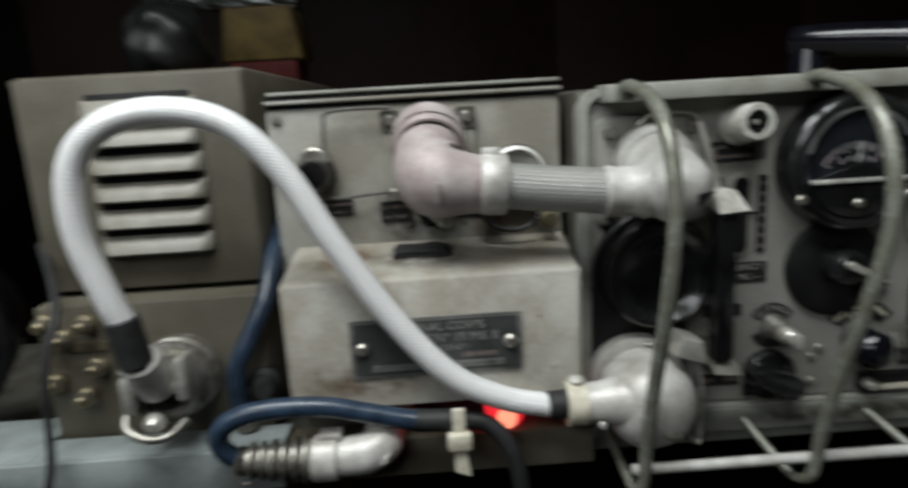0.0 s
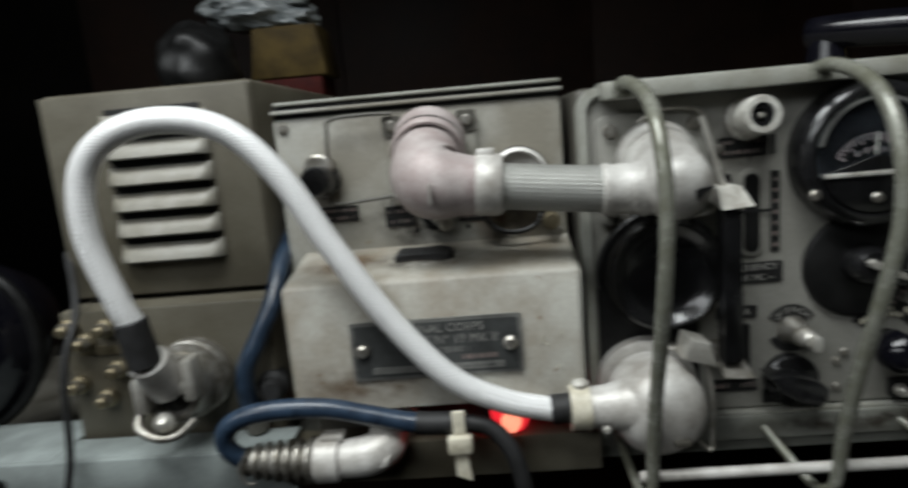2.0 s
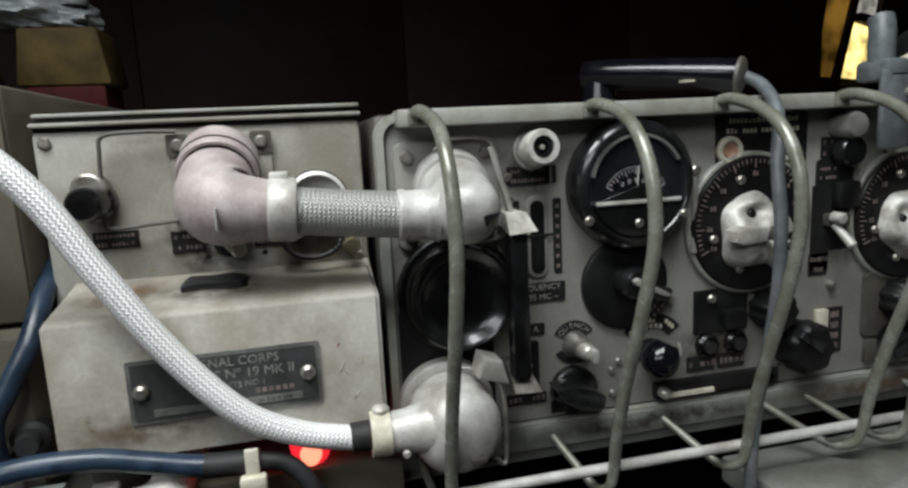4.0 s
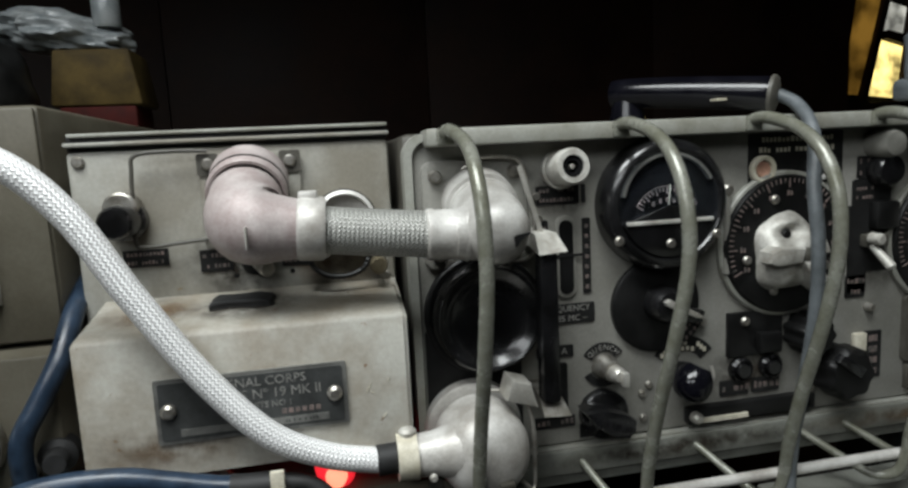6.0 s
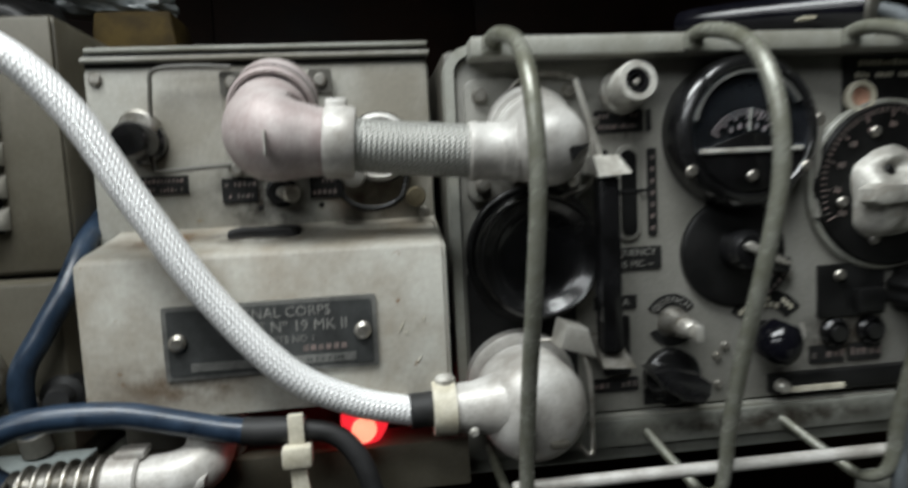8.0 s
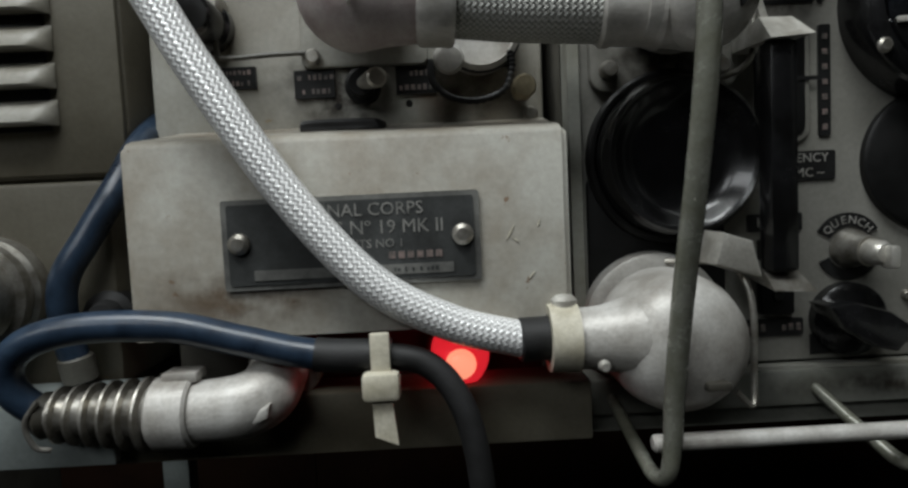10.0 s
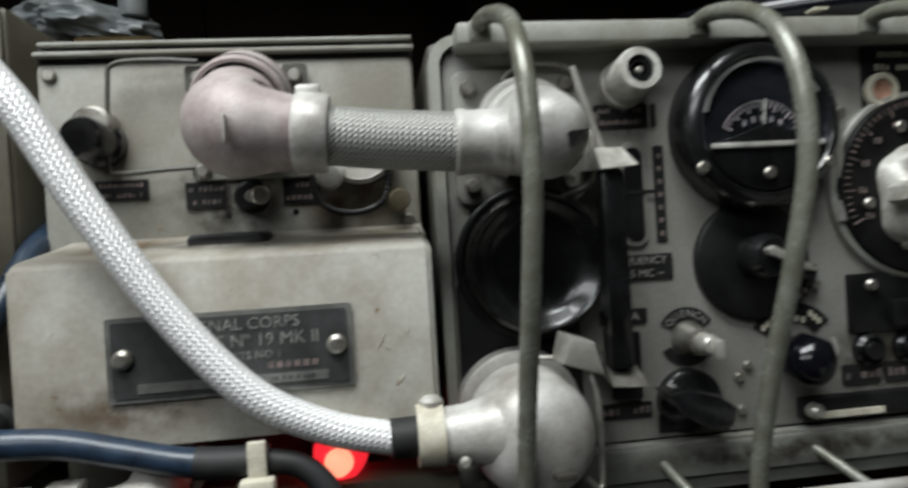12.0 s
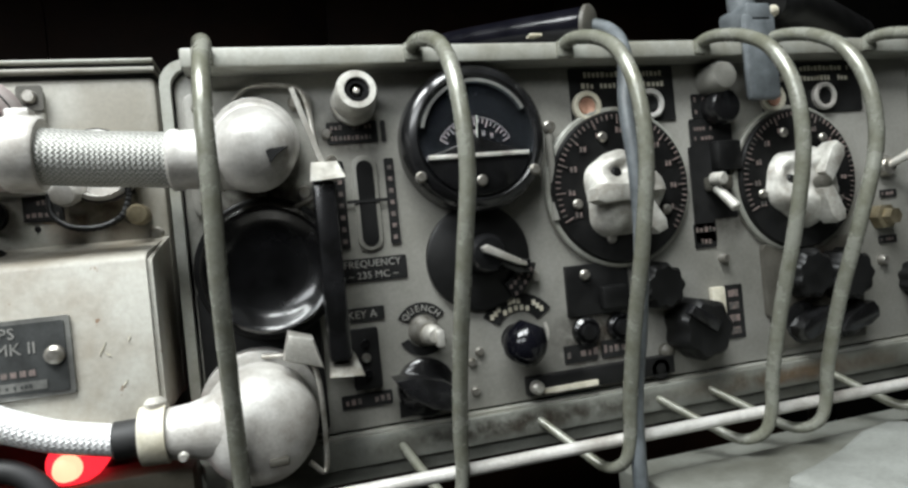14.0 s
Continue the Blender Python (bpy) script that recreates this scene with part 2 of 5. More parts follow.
def part(name, bm, material, parent=None, label=""):
    """Link a bmesh, built in world places, as one mesh object under a thing or a part."""
    at = ORIGIN[parent] if parent else Vector()
    bmesh.ops.translate(bm, verts=bm.verts, vec=-at)
    me = bpy.data.meshes.new(name)
    bm.to_mesh(me)
    bm.free()
    me.materials.append(material)
    me.shade_smooth()
    me.set_sharp_from_angle(angle=radians(38))
    ob = new(name, me)
    if parent:
        ob.parent = parent
    ORIGIN[ob] = at
    if label:
        ob["label"] = label
    return ob


def solid(name, bm, material, label, category, group="", kind=""):
    """A thing of one mesh."""
    return tagged(part(name, bm, material), label, category, group, kind)


def box(x0, x1, y0, y1, z0, z1, bevel=0.0, bm=None, segs=2):
    bm = bm or bmesh.new()
    made = bmesh.ops.create_cube(bm, size=1.0)["verts"]
    bmesh.ops.scale(bm, verts=made, vec=(x1 - x0, y1 - y0, z1 - z0))
    bmesh.ops.translate(bm, verts=made, vec=((x0 + x1) / 2, (y0 + y1) / 2, (z0 + z1) / 2))
    if bevel:
        edges = list({e for v in made for e in v.link_edges})
        bmesh.ops.bevel(bm, geom=edges, offset=bevel, segments=segs, affect="EDGES", profile=0.5)
    return bm


def axes_for(way):
    way = Vector(way).normalized()
    side = Vector((0, 0, 1)) if abs(way.z) < 0.9 else Vector((1, 0, 0))
    a = way.cross(side).normalized()
    return way, a, way.cross(a).normalized()


def lathe(at, way, profile, n=32, bm=None):
    """Turn a profile of (distance along, radius) about a line."""
    bm = bm or bmesh.new()
    way, a, b = axes_for(way)
    at = Vector(at)
    rings = []
    for h, r in profile:
        if r <= 1e-6:
            rings.append([bm.verts.new(at + way * h)])
        else:
            rings.append([bm.verts.new(at + way * h + (a * math.cos(k) + b * math.sin(k)) * r) for k in (2 * math.pi * i / n for i in range(n))])
    for lo, hi in zip(rings, rings[1:]):
        for i in range(n):
            j = (i + 1) % n
            if len(lo) == 1 and len(hi) == 1:
                continue
            if len(lo) == 1:
                bm.faces.new((lo[0], hi[j], hi[i]))
            elif len(hi) == 1:
                bm.faces.new((lo[i], lo[j], hi[0]))
            else:
                bm.faces.new((lo[i], lo[j], hi[j], hi[i]))
    bmesh.ops.recalc_face_normals(bm, faces=bm.faces)
    return bm


def rod(p, q, r, n=20, bm=None, soft=0.0008, r2=None):
    p, q = Vector(p), Vector(q)
    d = (q - p).length
    r2 = r if r2 is None else r2
    s = min(soft, d * 0.3, r * 0.5)
    return lathe(p, q - p, [(0, 0), (0, r - s), (s, r), (d - s, r2), (d, r2 - s), (d, 0)], n, bm)


def smooth_path(pts, steps):
    """A smooth line through the given places."""
    pts = [Vector(p) for p in pts]
    ext = [2 * pts[0] - pts[1], *pts, 2 * pts[-1] - pts[-2]]
    out = []
    for i in range(1, len(ext) - 2):
        p0, p1, p2, p3 = ext[i - 1 : i + 3]
        for k in range(steps):
            t = k / steps
            out.append(0.5 * (2 * p1 + (p2 - p0) * t + (2 * p0 - 5 * p1 + 4 * p2 - p3) * t * t + (3 * p1 - p0 - 3 * p2 + p3) * t**3))
    out.append(pts[-1])
    return out


def tube(pts, r, n=14, steps=10, bm=None, closed=False, radii=None):
    """A round tube along a smooth line, with coordinates round and along it in metres."""
    bm = bm or bmesh.new()
    line = smooth_path(pts, steps) if steps > 1 else [Vector(p) for p in pts]
    uv = bm.loops.layers.uv.verify()
    up = None
    rings, runs, run = [], [], 0.0
    for i, p in enumerate(line):
        way = (line[min(i + 1, len(line) - 1)] - line[max(i - 1, 0)]).normalized()
        if up is None:
            up = axes_for(way)[1]
        up = (up - way * up.dot(way)).normalized()
        side = way.cross(up)
        rr = r if radii is None else radii(i / (len(line) - 1)) * r
        rings.append([bm.verts.new(p + (up * math.cos(k) + side * math.sin(k)) * rr) for k in (2 * math.pi * j / n for j in range(n))])
        if i:
            run += (p - line[i - 1]).length
        runs.append(run)
    for a in range(len(rings) - 1):
        for j in range(n):
            k = (j + 1) % n
            f = bm.faces.new((rings[a][j], rings[a][k], rings[a + 1][k], rings[a + 1][j]))
            for loop, (uu, vv) in zip(f.loops, ((j / n, runs[a]), ((j + 1) / n, runs[a]), ((j + 1) / n, runs[a + 1]), (j / n, runs[a + 1]))):
                loop[uv].uv = (uu, vv)
    bm.faces.new(rings[0][::-1])
    bm.faces.new(rings[-1])
    bmesh.ops.recalc_face_normals(bm, faces=bm.faces)
    return bm


def slab(outline, y0, y1, bevel=0.0, bm=None):
    """A flat outline of (x, z) corners with thickness from y0 (front) to y1."""
    bm = bm or bmesh.new()
    front = [bm.verts.new((x, y0, z)) for x, z in outline]
    back = [bm.verts.new((x, y1, z)) for x, z in outline]
    n = len(outline)
    faces = [bm.faces.new(front), bm.faces.new(back[::-1])]
    for i in range(n):
        faces.append(bm.faces.new((front[i], back[i], back[(i + 1) % n], front[(i + 1) % n])))
    bmesh.ops.recalc_face_normals(bm, faces=faces)
    if bevel:
        rim = [e for e in bm.edges if e.verts[0] in front and e.verts[1] in front]
        bmesh.ops.bevel(bm, geom=rim, offset=bevel, segments=2, affect="EDGES", profile=0.5)
    return bm


def rounded(x0, x1, z0, z1, r, n=6):
    out = []
    for cx, cz, a0 in ((x1 - r, z1 - r, 0), (x0 + r, z1 - r, 90), (x0 + r, z0 + r, 180), (x1 - r, z0 + r, 270)):
        out += [(cx + r * math.cos(radians(a0 + 90 * k / n)), cz + r * math.sin(radians(a0 + 90 * k / n))) for k in range(n + 1)]
    return out


def fan(cx, cz, r0, r1, a0, a1, n=16):
    """A ring sector's outline, angles from +x."""
    arc = [radians(a0 + (a1 - a0) * k / n) for k in range(n + 1)]
    return [(cx + r1 * math.cos(a), cz + r1 * math.sin(a)) for a in arc] + [(cx + r0 * math.cos(a), cz + r0 * math.sin(a)) for a in reversed(arc)]


def lettering(text, x, y, z, size, parent, angle=0.0, name="lettering", material=None):
    """Raised words facing the front, centred at a place."""
    data = bpy.data.curves.new(name, "FONT")
    data.body, data.size, data.align_x, data.align_y, data.extrude = text, size, "CENTER", "CENTER", 0.0001
    data.resolution_u = 2
    tmp = new("tmp_text", data)
    me = bpy.data.meshes.new_from_object(tmp.evaluated_get(bpy.context.evaluated_depsgraph_get()))
    bpy.data.objects.remove(tmp)
    me.transform(pose(x, y, z, 0, 0, 0) @ pose(0, 0, 0, 90, 0, 0) @ pose(0, 0, 0, 0, 0, angle))
    me.transform(Matrix.Translation(-ORIGIN[parent]))
    me.materials.clear()
    me.materials.append(material or LETTER)
    ob = new(name, me)
    ob.parent = parent
    ORIGIN[ob] = ORIGIN[parent]
    return ob


def strokes(cells, y, parent, name="marking", material=None):
    """Flat bars (x0, x1, z0, z1) standing for writing that cannot be read."""
    bm = bmesh.new()
    for x0, x1, z0, z1 in cells:
        box(x0, x1, y - 0.0003, y, z0, z1, bm=bm)
    return part(name, bm, material or MARK, parent)


def text_rows(x0, x1, z0, z1, rows, seed, fill=0.75):
    """Uneven short bars in rows inside a label."""
    rnd = random.Random(seed)
    out, h = [], (z1 - z0) / rows
    for i in range(rows):
        x = x0 + (x1 - x0) * 0.08
        while x < x1 - (x1 - x0) * 0.1:
            w = h * rnd.uniform(0.14, 0.32)
            if rnd.random() < fill:
                out.append((x, min(x + w, x1), z0 + i * h + h * 0.3, z0 + i * h + h * rnd.uniform(0.6, 0.74)))
            x += w + h * 0.16
    return out


def patch(a, b, c, d):
    """A thin four-cornered film with coordinates from 0 to 1."""
    bm = bmesh.new()
    uv = bm.loops.layers.uv.verify()
    f = bm.faces.new([bm.verts.new(p) for p in (a, b, c, d)])
    for loop, at in zip(f.loops, ((0, 0), (1, 0), (1, 1), (0, 1))):
        loop[uv].uv = at
    return bm


def upright_patch(x0, x1, z0, z1, y):
    return patch((x0, y, z0), (x1, y, z0), (x1, y, z1), (x0, y, z1))


def screw(name, x, y, z, r, parent, material=None, out=0.002):
    ob = part(name, lathe((x, y, z), (0, -1, 0), [(0, 0), (0, r), (out * 0.5, r), (out, r * 0.7), (out, 0)], 14), material or STEEL, parent)
    return ob


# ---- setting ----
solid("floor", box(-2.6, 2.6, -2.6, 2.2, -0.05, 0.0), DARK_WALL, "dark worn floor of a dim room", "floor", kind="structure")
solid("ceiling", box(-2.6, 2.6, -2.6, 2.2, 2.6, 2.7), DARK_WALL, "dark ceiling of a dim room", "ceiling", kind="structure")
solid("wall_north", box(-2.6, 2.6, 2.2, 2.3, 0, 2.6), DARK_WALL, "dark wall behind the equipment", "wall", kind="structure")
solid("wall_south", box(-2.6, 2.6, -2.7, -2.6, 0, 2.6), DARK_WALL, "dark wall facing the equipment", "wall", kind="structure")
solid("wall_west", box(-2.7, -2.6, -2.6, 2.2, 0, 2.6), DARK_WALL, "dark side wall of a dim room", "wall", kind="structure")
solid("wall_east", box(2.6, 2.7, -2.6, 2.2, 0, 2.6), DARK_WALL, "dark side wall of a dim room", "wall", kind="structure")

# ---- rack ----
rack = thing("steel_rack", (0.0, 0.15, 0.0), "slotted steel angle rack carrying the radio equipment", "rack")
part("shelf_board", box(-0.40, 0.62, -0.002, 0.36, 0.996, 1.0035, 0.001), SHELF, rack, "grey-green painted steel shelf")
part("deck", box(-0.395, -0.092, 0.0, 0.355, 1.004, 1.012, 0.001), SHELF, rack)
part("front_strip", box(-0.36, -0.088, -0.024, -0.002, 1.002, 1.024, 0.001), KHAKI, rack)
part("front_angle", box(-0.515, -0.255, -0.034, -0.030, 1.006, 1.0290, 0.0008), TEAL, rack, "pale teal steel angle with holes")
part("angle_flange", box(-0.515, -0.3880, -0.0298, 0.022, 1.0252, 1.0288, 0.0008), TEAL, rack)
part("angle_flange", box(-0.3878, -0.255, -0.0298, -0.006, 1.0252, 1.0288, 0.0008), TEAL, rack)
for x, w in ((-0.504, 0.010), (-0.470, 0.011), (-0.447, 0.0045), (-0.417, 0.0045)):
    part("slot", slab(rounded(x - w, x + w, 1.0140, 1.0212, 0.0034, 4), -0.0346, -0.0341), BLACK, rack)
for x in (-0.40, 0.60):
    part("leg", box(x - 0.010, x + 0.010, -0.028, -0.018 + 0.006, 0.0, 1.002, 0.001), TEAL, rack)
    part("leg", box(x - 0.012, x + 0.012, 0.34, 0.362, 0.0, 1.002, 0.001), TEAL, rack)

# added board, out of view: keeps lamp light off the cupboard behind
hung = thing("unseen_shade_board", (0.05, 0.26, 1.69), "unseen dark board added over the rack to shade the background", "shelf")
part("board", box(-0.90, 1.0, -0.10, 0.62, 1.690, 1.712, 0.002), RIM, hung)
for x, y in ((-0.88, -0.06), (0.98, -0.06), (-0.88, 0.58), (0.98, 0.58)):
    part("hanger", rod((x, y, 1.712), (x, y, 2.60), 0.006, 10), RIM, hung)

# ---- power supply ----
psu = thing("power_supply_unit", (-0.175, 0.15, 1.026), "cream-grey painted metal power supply unit on the rack shelf", "power supply")
part("body", box(-0.257, -0.094, 0.020, 0.30, 1.047, 1.2020, 0.003), CREAM, psu)
part("base", box(-0.250, -0.100, 0.012, 0.29, 1.012, 1.047, 0.001), RIM, psu)
lid = part("lid", box(-0.2565, -0.0935, 0.0170, 0.30, 1.2040, 1.2062, 0.0008), CREAM, psu, "thin painted lid with dark joints")
part("lid_seam", box(-0.256, -0.0945, 0.0212, 0.298, 1.2018, 1.2092, 0.0005), BLACK, lid)
part("lid_plate", box(-0.255, -0.094, 0.0185, 0.30, 1.2088, 1.2108, 0.0008), RAIL, lid)
front = bmesh.new()
prof = [(0.020, 1.047), (-0.030, 1.047), (-0.030, 1.1130), (-0.0285, 1.1150), (-0.024, 1.1165), (0.010, 1.1220), (0.020, 1.1240)]
left = [front.verts.new((-0.2480, y, z)) for y, z in prof]
right = [front.verts.new((-0.095, y, z)) for y, z in prof]
front.faces.new(left), front.faces.new(right[::-1])
for i in range(len(prof)):
    k = (i + 1) % len(prof)
    front.faces.new((left[i], left[k], right[k], right[i]))
bmesh.ops.recalc_face_normals(front, faces=front.faces)
bmesh.ops.bevel(front, geom=[e for e in front.edges if abs(e.verts[0].co.x - e.verts[1].co.x) < 1e-6 and e.verts[0].co.y < 0.019], offset=0.002, segments=2, affect="EDGES")
part("lower_housing", front, CREAM_TOP, psu, "dusty cream housing with a sloped top")
pad = box(-0.1905, -0.1600, -0.006, 0.014, 1.1180, 1.1240, 0.0015)
bmesh.ops.subdivide_edges(pad, edges=pad.edges, cuts=3, use_grid_fill=True)
for v in pad.verts:
    v.co += Vector((0.0022, 0.0030, 0.0008)) * noise.noise(v.co * 170)
part("slope_pad", pad, RUBBER, psu, "grimy black rubber pad")
nameplate = part("nameplate", slab(rounded(-0.2145, -0.1265, 1.0635, 1.0945, 0.001, 2), -0.0315, -0.030), PLATE_EDGE, psu, "grey metal nameplate with raised lettering")
part("nameplate_field", slab(rounded(-0.2125, -0.1285, 1.0652, 1.0928, 0.001, 2), -0.0320, -0.0315), PLATE, nameplate)
lettering("SIGNAL CORPS", -0.1665, -0.0322, 1.0892, 0.0062, nameplate, material=NAME_TEXT)
lettering("SETS N\u00ba 19 MK II", -0.1625, -0.0322, 1.0830, 0.0066, nameplate, material=NAME_TEXT)
lettering("UNITS NO 1", -0.1640, -0.0322, 1.0775, 0.0042, nameplate, material=NAME_TEXT)
strokes([(-0.158 + i * 0.0032, -0.1558 + i * 0.0032, 1.0722, 1.0746) for i in range(6)], -0.0320, nameplate)
part("stamped_strip", box(-0.204, -0.136, -0.0324, -0.0320, 1.0668, 1.0702), PLATE_EDGE, nameplate)
strokes(text_rows(-0.158, -0.138, 1.0668, 1.0702, 1, 3), -0.0324, nameplate, "stamp", PLATE)
for x in (-0.1325, -0.2085):
    part("plate_screw", lathe((x, -0.032, 1.0795), (0, -1, 0), [(0, 0), (0, 0.0038), (0.0015, 0.0036), (0.0028, 0.0022), (0.003, 0)], 18), STEEL, nameplate)
# dirt and painted elbow shade round the switch and on the slope, dirt on the housing
part("grime_shade", upright_patch(-0.2080, -0.1480, 1.1150, 1.1660, 0.0196), GRIME_SHADE, psu)
part("grime_shade", upright_patch(-0.1560, -0.0980, 1.1180, 1.1560, 0.0196), RUST, psu)
part("grime_shade", patch((-0.2080, -0.0225, 1.1172), (-0.1430, -0.0225, 1.1172), (-0.1430, 0.0190, 1.1243), (-0.2080, 0.0190, 1.1243)), GRIME_SHADE, psu)
part("grime_shade", patch((-0.2470, -0.0225, 1.1172), (-0.1900, -0.0225, 1.1172), (-0.1900, 0.0190, 1.1243), (-0.2470, 0.0190, 1.1243)), RUST, psu)
part("grime_shade", upright_patch(-0.2480, -0.1700, 1.0480, 1.0760, -0.0304), RUST, psu)
scuffs = bmesh.new()
for x, z, w, h, a in ((-0.1160, 1.0790, 0.0060, 0.0003, 62), (-0.1142, 1.0765, 0.0030, 0.0003, -40), (-0.1060, 1.0820, 0.0030, 0.0003, 75), (-0.1090, 1.0640, 0.0035, 0.0003, 50)):
    ca, sa = math.cos(radians(a)), math.sin(radians(a))
    slab([(x + p * ca - q * sa, z + p * sa + q * ca) for p, q in ((-w / 2, 0), (0, -h), (w / 2, 0), (0, h))], -0.0303, -0.0300, bm=scuffs)
part("scuff", scuffs, IVORY, psu)
# upper panel fittings
cap = part("fuse_cap", lathe((-0.231, 0.020, 1.166), (0, -1, 0), [(0, 0), (0, 0.0105), (0.006, 0.0105), (0.007, 0.009), (0.021, 0.0085), (0.023, 0.007), (0.023, 0)], 24), BAKELITE, psu, "black fuse cap with a pale collar")
part("collar", lathe((-0.231, 0.0190, 1.1725), (0, -1, 0), [(0, 0.0), (0, 0.0082), (0.010, 0.0082), (0.011, 0.0070), (0.011, 0)], 24), STEEL, cap)
lab = part("label_plate", box(-0.235, -0.213, 0.0188, 0.020, 1.141, 1.150), LABEL, psu)
strokes(text_rows(-0.235, -0.213, 1.141, 1.150, 2, 5), 0.0188, lab)
wire = tube([(-0.188, 0.014, 1.1995), (-0.205, 0.012, 1.2000), (-0.222, 0.012, 1.1985), (-0.2245, 0.012, 1.190), (-0.2255, 0.012, 1.170), (-0.226, 0.012, 1.1545), (-0.222, 0.012, 1.152), (-0.205, 0.013, 1.153), (-0.188, 0.016, 1.154)], 0.0011, 8, 6)
part("wire_bail", wire, RIM, psu, "bent wire bail")
for x0, seed in ((-0.1975, 8), (-0.1555, 9)):
    lab = part("label_plate", box(x0, x0 + 0.0165, 0.0188, 0.020, 1.1360, 1.1475), LABEL, psu)
    strokes(text_rows(x0, x0 + 0.0165, 1.1360, 1.1475, 2, seed), 0.0188, lab)
    for z in (1.1325, 1.1525):
        part("stud", lathe((x0 + 0.0175 if seed == 8 else x0 + 0.005, 0.0203, z), (0, -1, 0), [(0, 0), (0, 0.0016), (0.0008, 0.0013), (0.0008, 0)], 10), BLACK, psu)
toggle = part("toggle_switch", lathe((-0.1690, 0.020, 1.1400), (0, -1, 0), [(0, 0), (0, 0.0075), (0.004, 0.0075), (0.005, 0.0055), (0.010, 0.005), (0.010, 0)], 20), BLACK, psu, "toggle switch with a nickel lever")
part("lever", rod((-0.1690, 0.012, 1.1400), (-0.1610, -0.007, 1.1385), 0.0024, 12, r2=0.0040), CHROME, toggle)
socket = part("round_socket", lathe((-0.1205, 0.020, 1.1590), (0, -1, 0), [(0, 0), (0, 0.0165), (0.010, 0.0165), (0.0115, 0.0145), (0.004, 0.0135), (0.004, 0)], 30), CAST, psu, "round socket with a hanging retaining chain")
part("chain", tube([(-0.141, 0.008, 1.147), (-0.140, 0.006, 1.138), (-0.133, 0.004, 1.1315), (-0.122, 0.004, 1.1300), (-0.112, 0.005, 1.134), (-0.1085, 0.008, 1.143), (-0.109, 0.010, 1.150)], 0.0014, 8, 8, radii=lambda t: 1.0 + 0.35 * math.sin(t * 150)), BLACK, socket, "black bead chain")
lab = part("label_plate", box(-0.1270, -0.1075, 0.0188, 0.020, 1.1455, 1.1600), LABEL, socket)
strokes(text_rows(-0.1270, -0.1075, 1.1455, 1.1600, 2, 10), 0.0188, lab)
part("cap_barrel", lathe((-0.1335, 0.018, 1.1500), (0, -1, -0.25), [(0, 0), (0, 0.0062), (0.016, 0.0060), (0.0185, 0.0048), (0.019, 0)], 22), CAST, socket)
part("rubber_ring", lathe((-0.1205, 0.0125, 1.1590), (0, -1, 0), [(0, 0.0160), (0, 0.0172), (0.0022, 0.0172), (0.0022, 0.0160)], 30), BLACK, socket)
knob = part("terminal_knob", lathe((-0.1045, 0.020, 1.1345), (0, -1, 0), [(0, 0), (0, 0.0032), (0.009, 0.0032), (0.010, 0.0048), (0.018, 0.0048), (0.019, 0.0040), (0.019, 0)], 12), BRASS, psu)
for x, z in ((-0.1885, 1.1925), (-0.1470, 1.1925), (-0.1885, 1.152), (-0.251, 1.1965), (-0.100, 1.126)):
    screw("panel_screw", x, 0.0153 if z > 1.145 and x > -0.2 else 0.020, z, 0.0032, psu)
part("connector_flange", slab(rounded(-0.1935, -0.1420, 1.1480, 1.1975, 0.003), 0.0165, 0.020, 0.0006), CREAM, psu)
for x in (-0.1885, -0.1470):
    part("corner_clip", slab(rounded(x - 0.0055, x + 0.0055, 1.1865, 1.1980, 0.0015, 3), 0.0155, 0.0163), RIM, psu)

# ---- link lead between supply and set ----
link = thing("connector_lead", (-0.105, -0.02, 1.155), "short grey braided lead with cast elbow plugs at both ends", "cable")


def elbow(mouth, centre, end, r, material, parent, label):
    """A cast elbow: a barrel out of the panel, a bulged corner and a mouth to the side."""
    mouth, centre, end = Vector(mouth), Vector(centre), Vector(end)
    out, aside = (mouth - centre), (end - centre)
    pts = [mouth, mouth - out * 0.55, centre + out * 0.18 + aside * 0.03, centre + out * 0.02 + aside * 0.20, centre + aside * 0.55, end]
    ob = part("elbow", tube(pts, r, 28, 9, radii=lambda t: 1.0 + 0.10 * math.exp(-(((t - 0.5) / 0.2) ** 2)) - 0.55 * max(0.0, t - 0.55)), material, parent, label)
    return ob


e1 = elbow((-0.1680, 0.017, 1.1840), (-0.1690, -0.026, 1.1625), (-0.1370, -0.026, 1.1590), 0.0178, CAST_PINK, link, "pinkish worn cast elbow plug")
part("elbow_ring", lathe((-0.1680, 0.013, 1.1830), (0, -1, -0.42), [(0, 0.0175), (0.0, 0.0200), (0.0175, 0.0200), (0.0190, 0.0190), (0.0190, 0.0175)], 32), CAST_PINK, e1)
part("elbow_groove", lathe((-0.1680, 0.001, 1.1780), (0, -1, -0.42), [(0, 0.0170), (0.0, 0.0203), (0.0014, 0.0203), (0.0014, 0.0170)], 32), BLACK, e1)
col = part("collar", lathe((-0.1440, -0.026, 1.1600), (1, 0, -0.08), [(0, 0.010), (0, 0.0145), (0.0015, 0.0154), (0.0115, 0.0154), (0.013, 0.0145), (0.013, 0.010)], 28), CAST, link)
part("clamp_lug", box(-0.1425, -0.1335, -0.030, -0.022, 1.1730, 1.1775, 0.001), CAST, col)
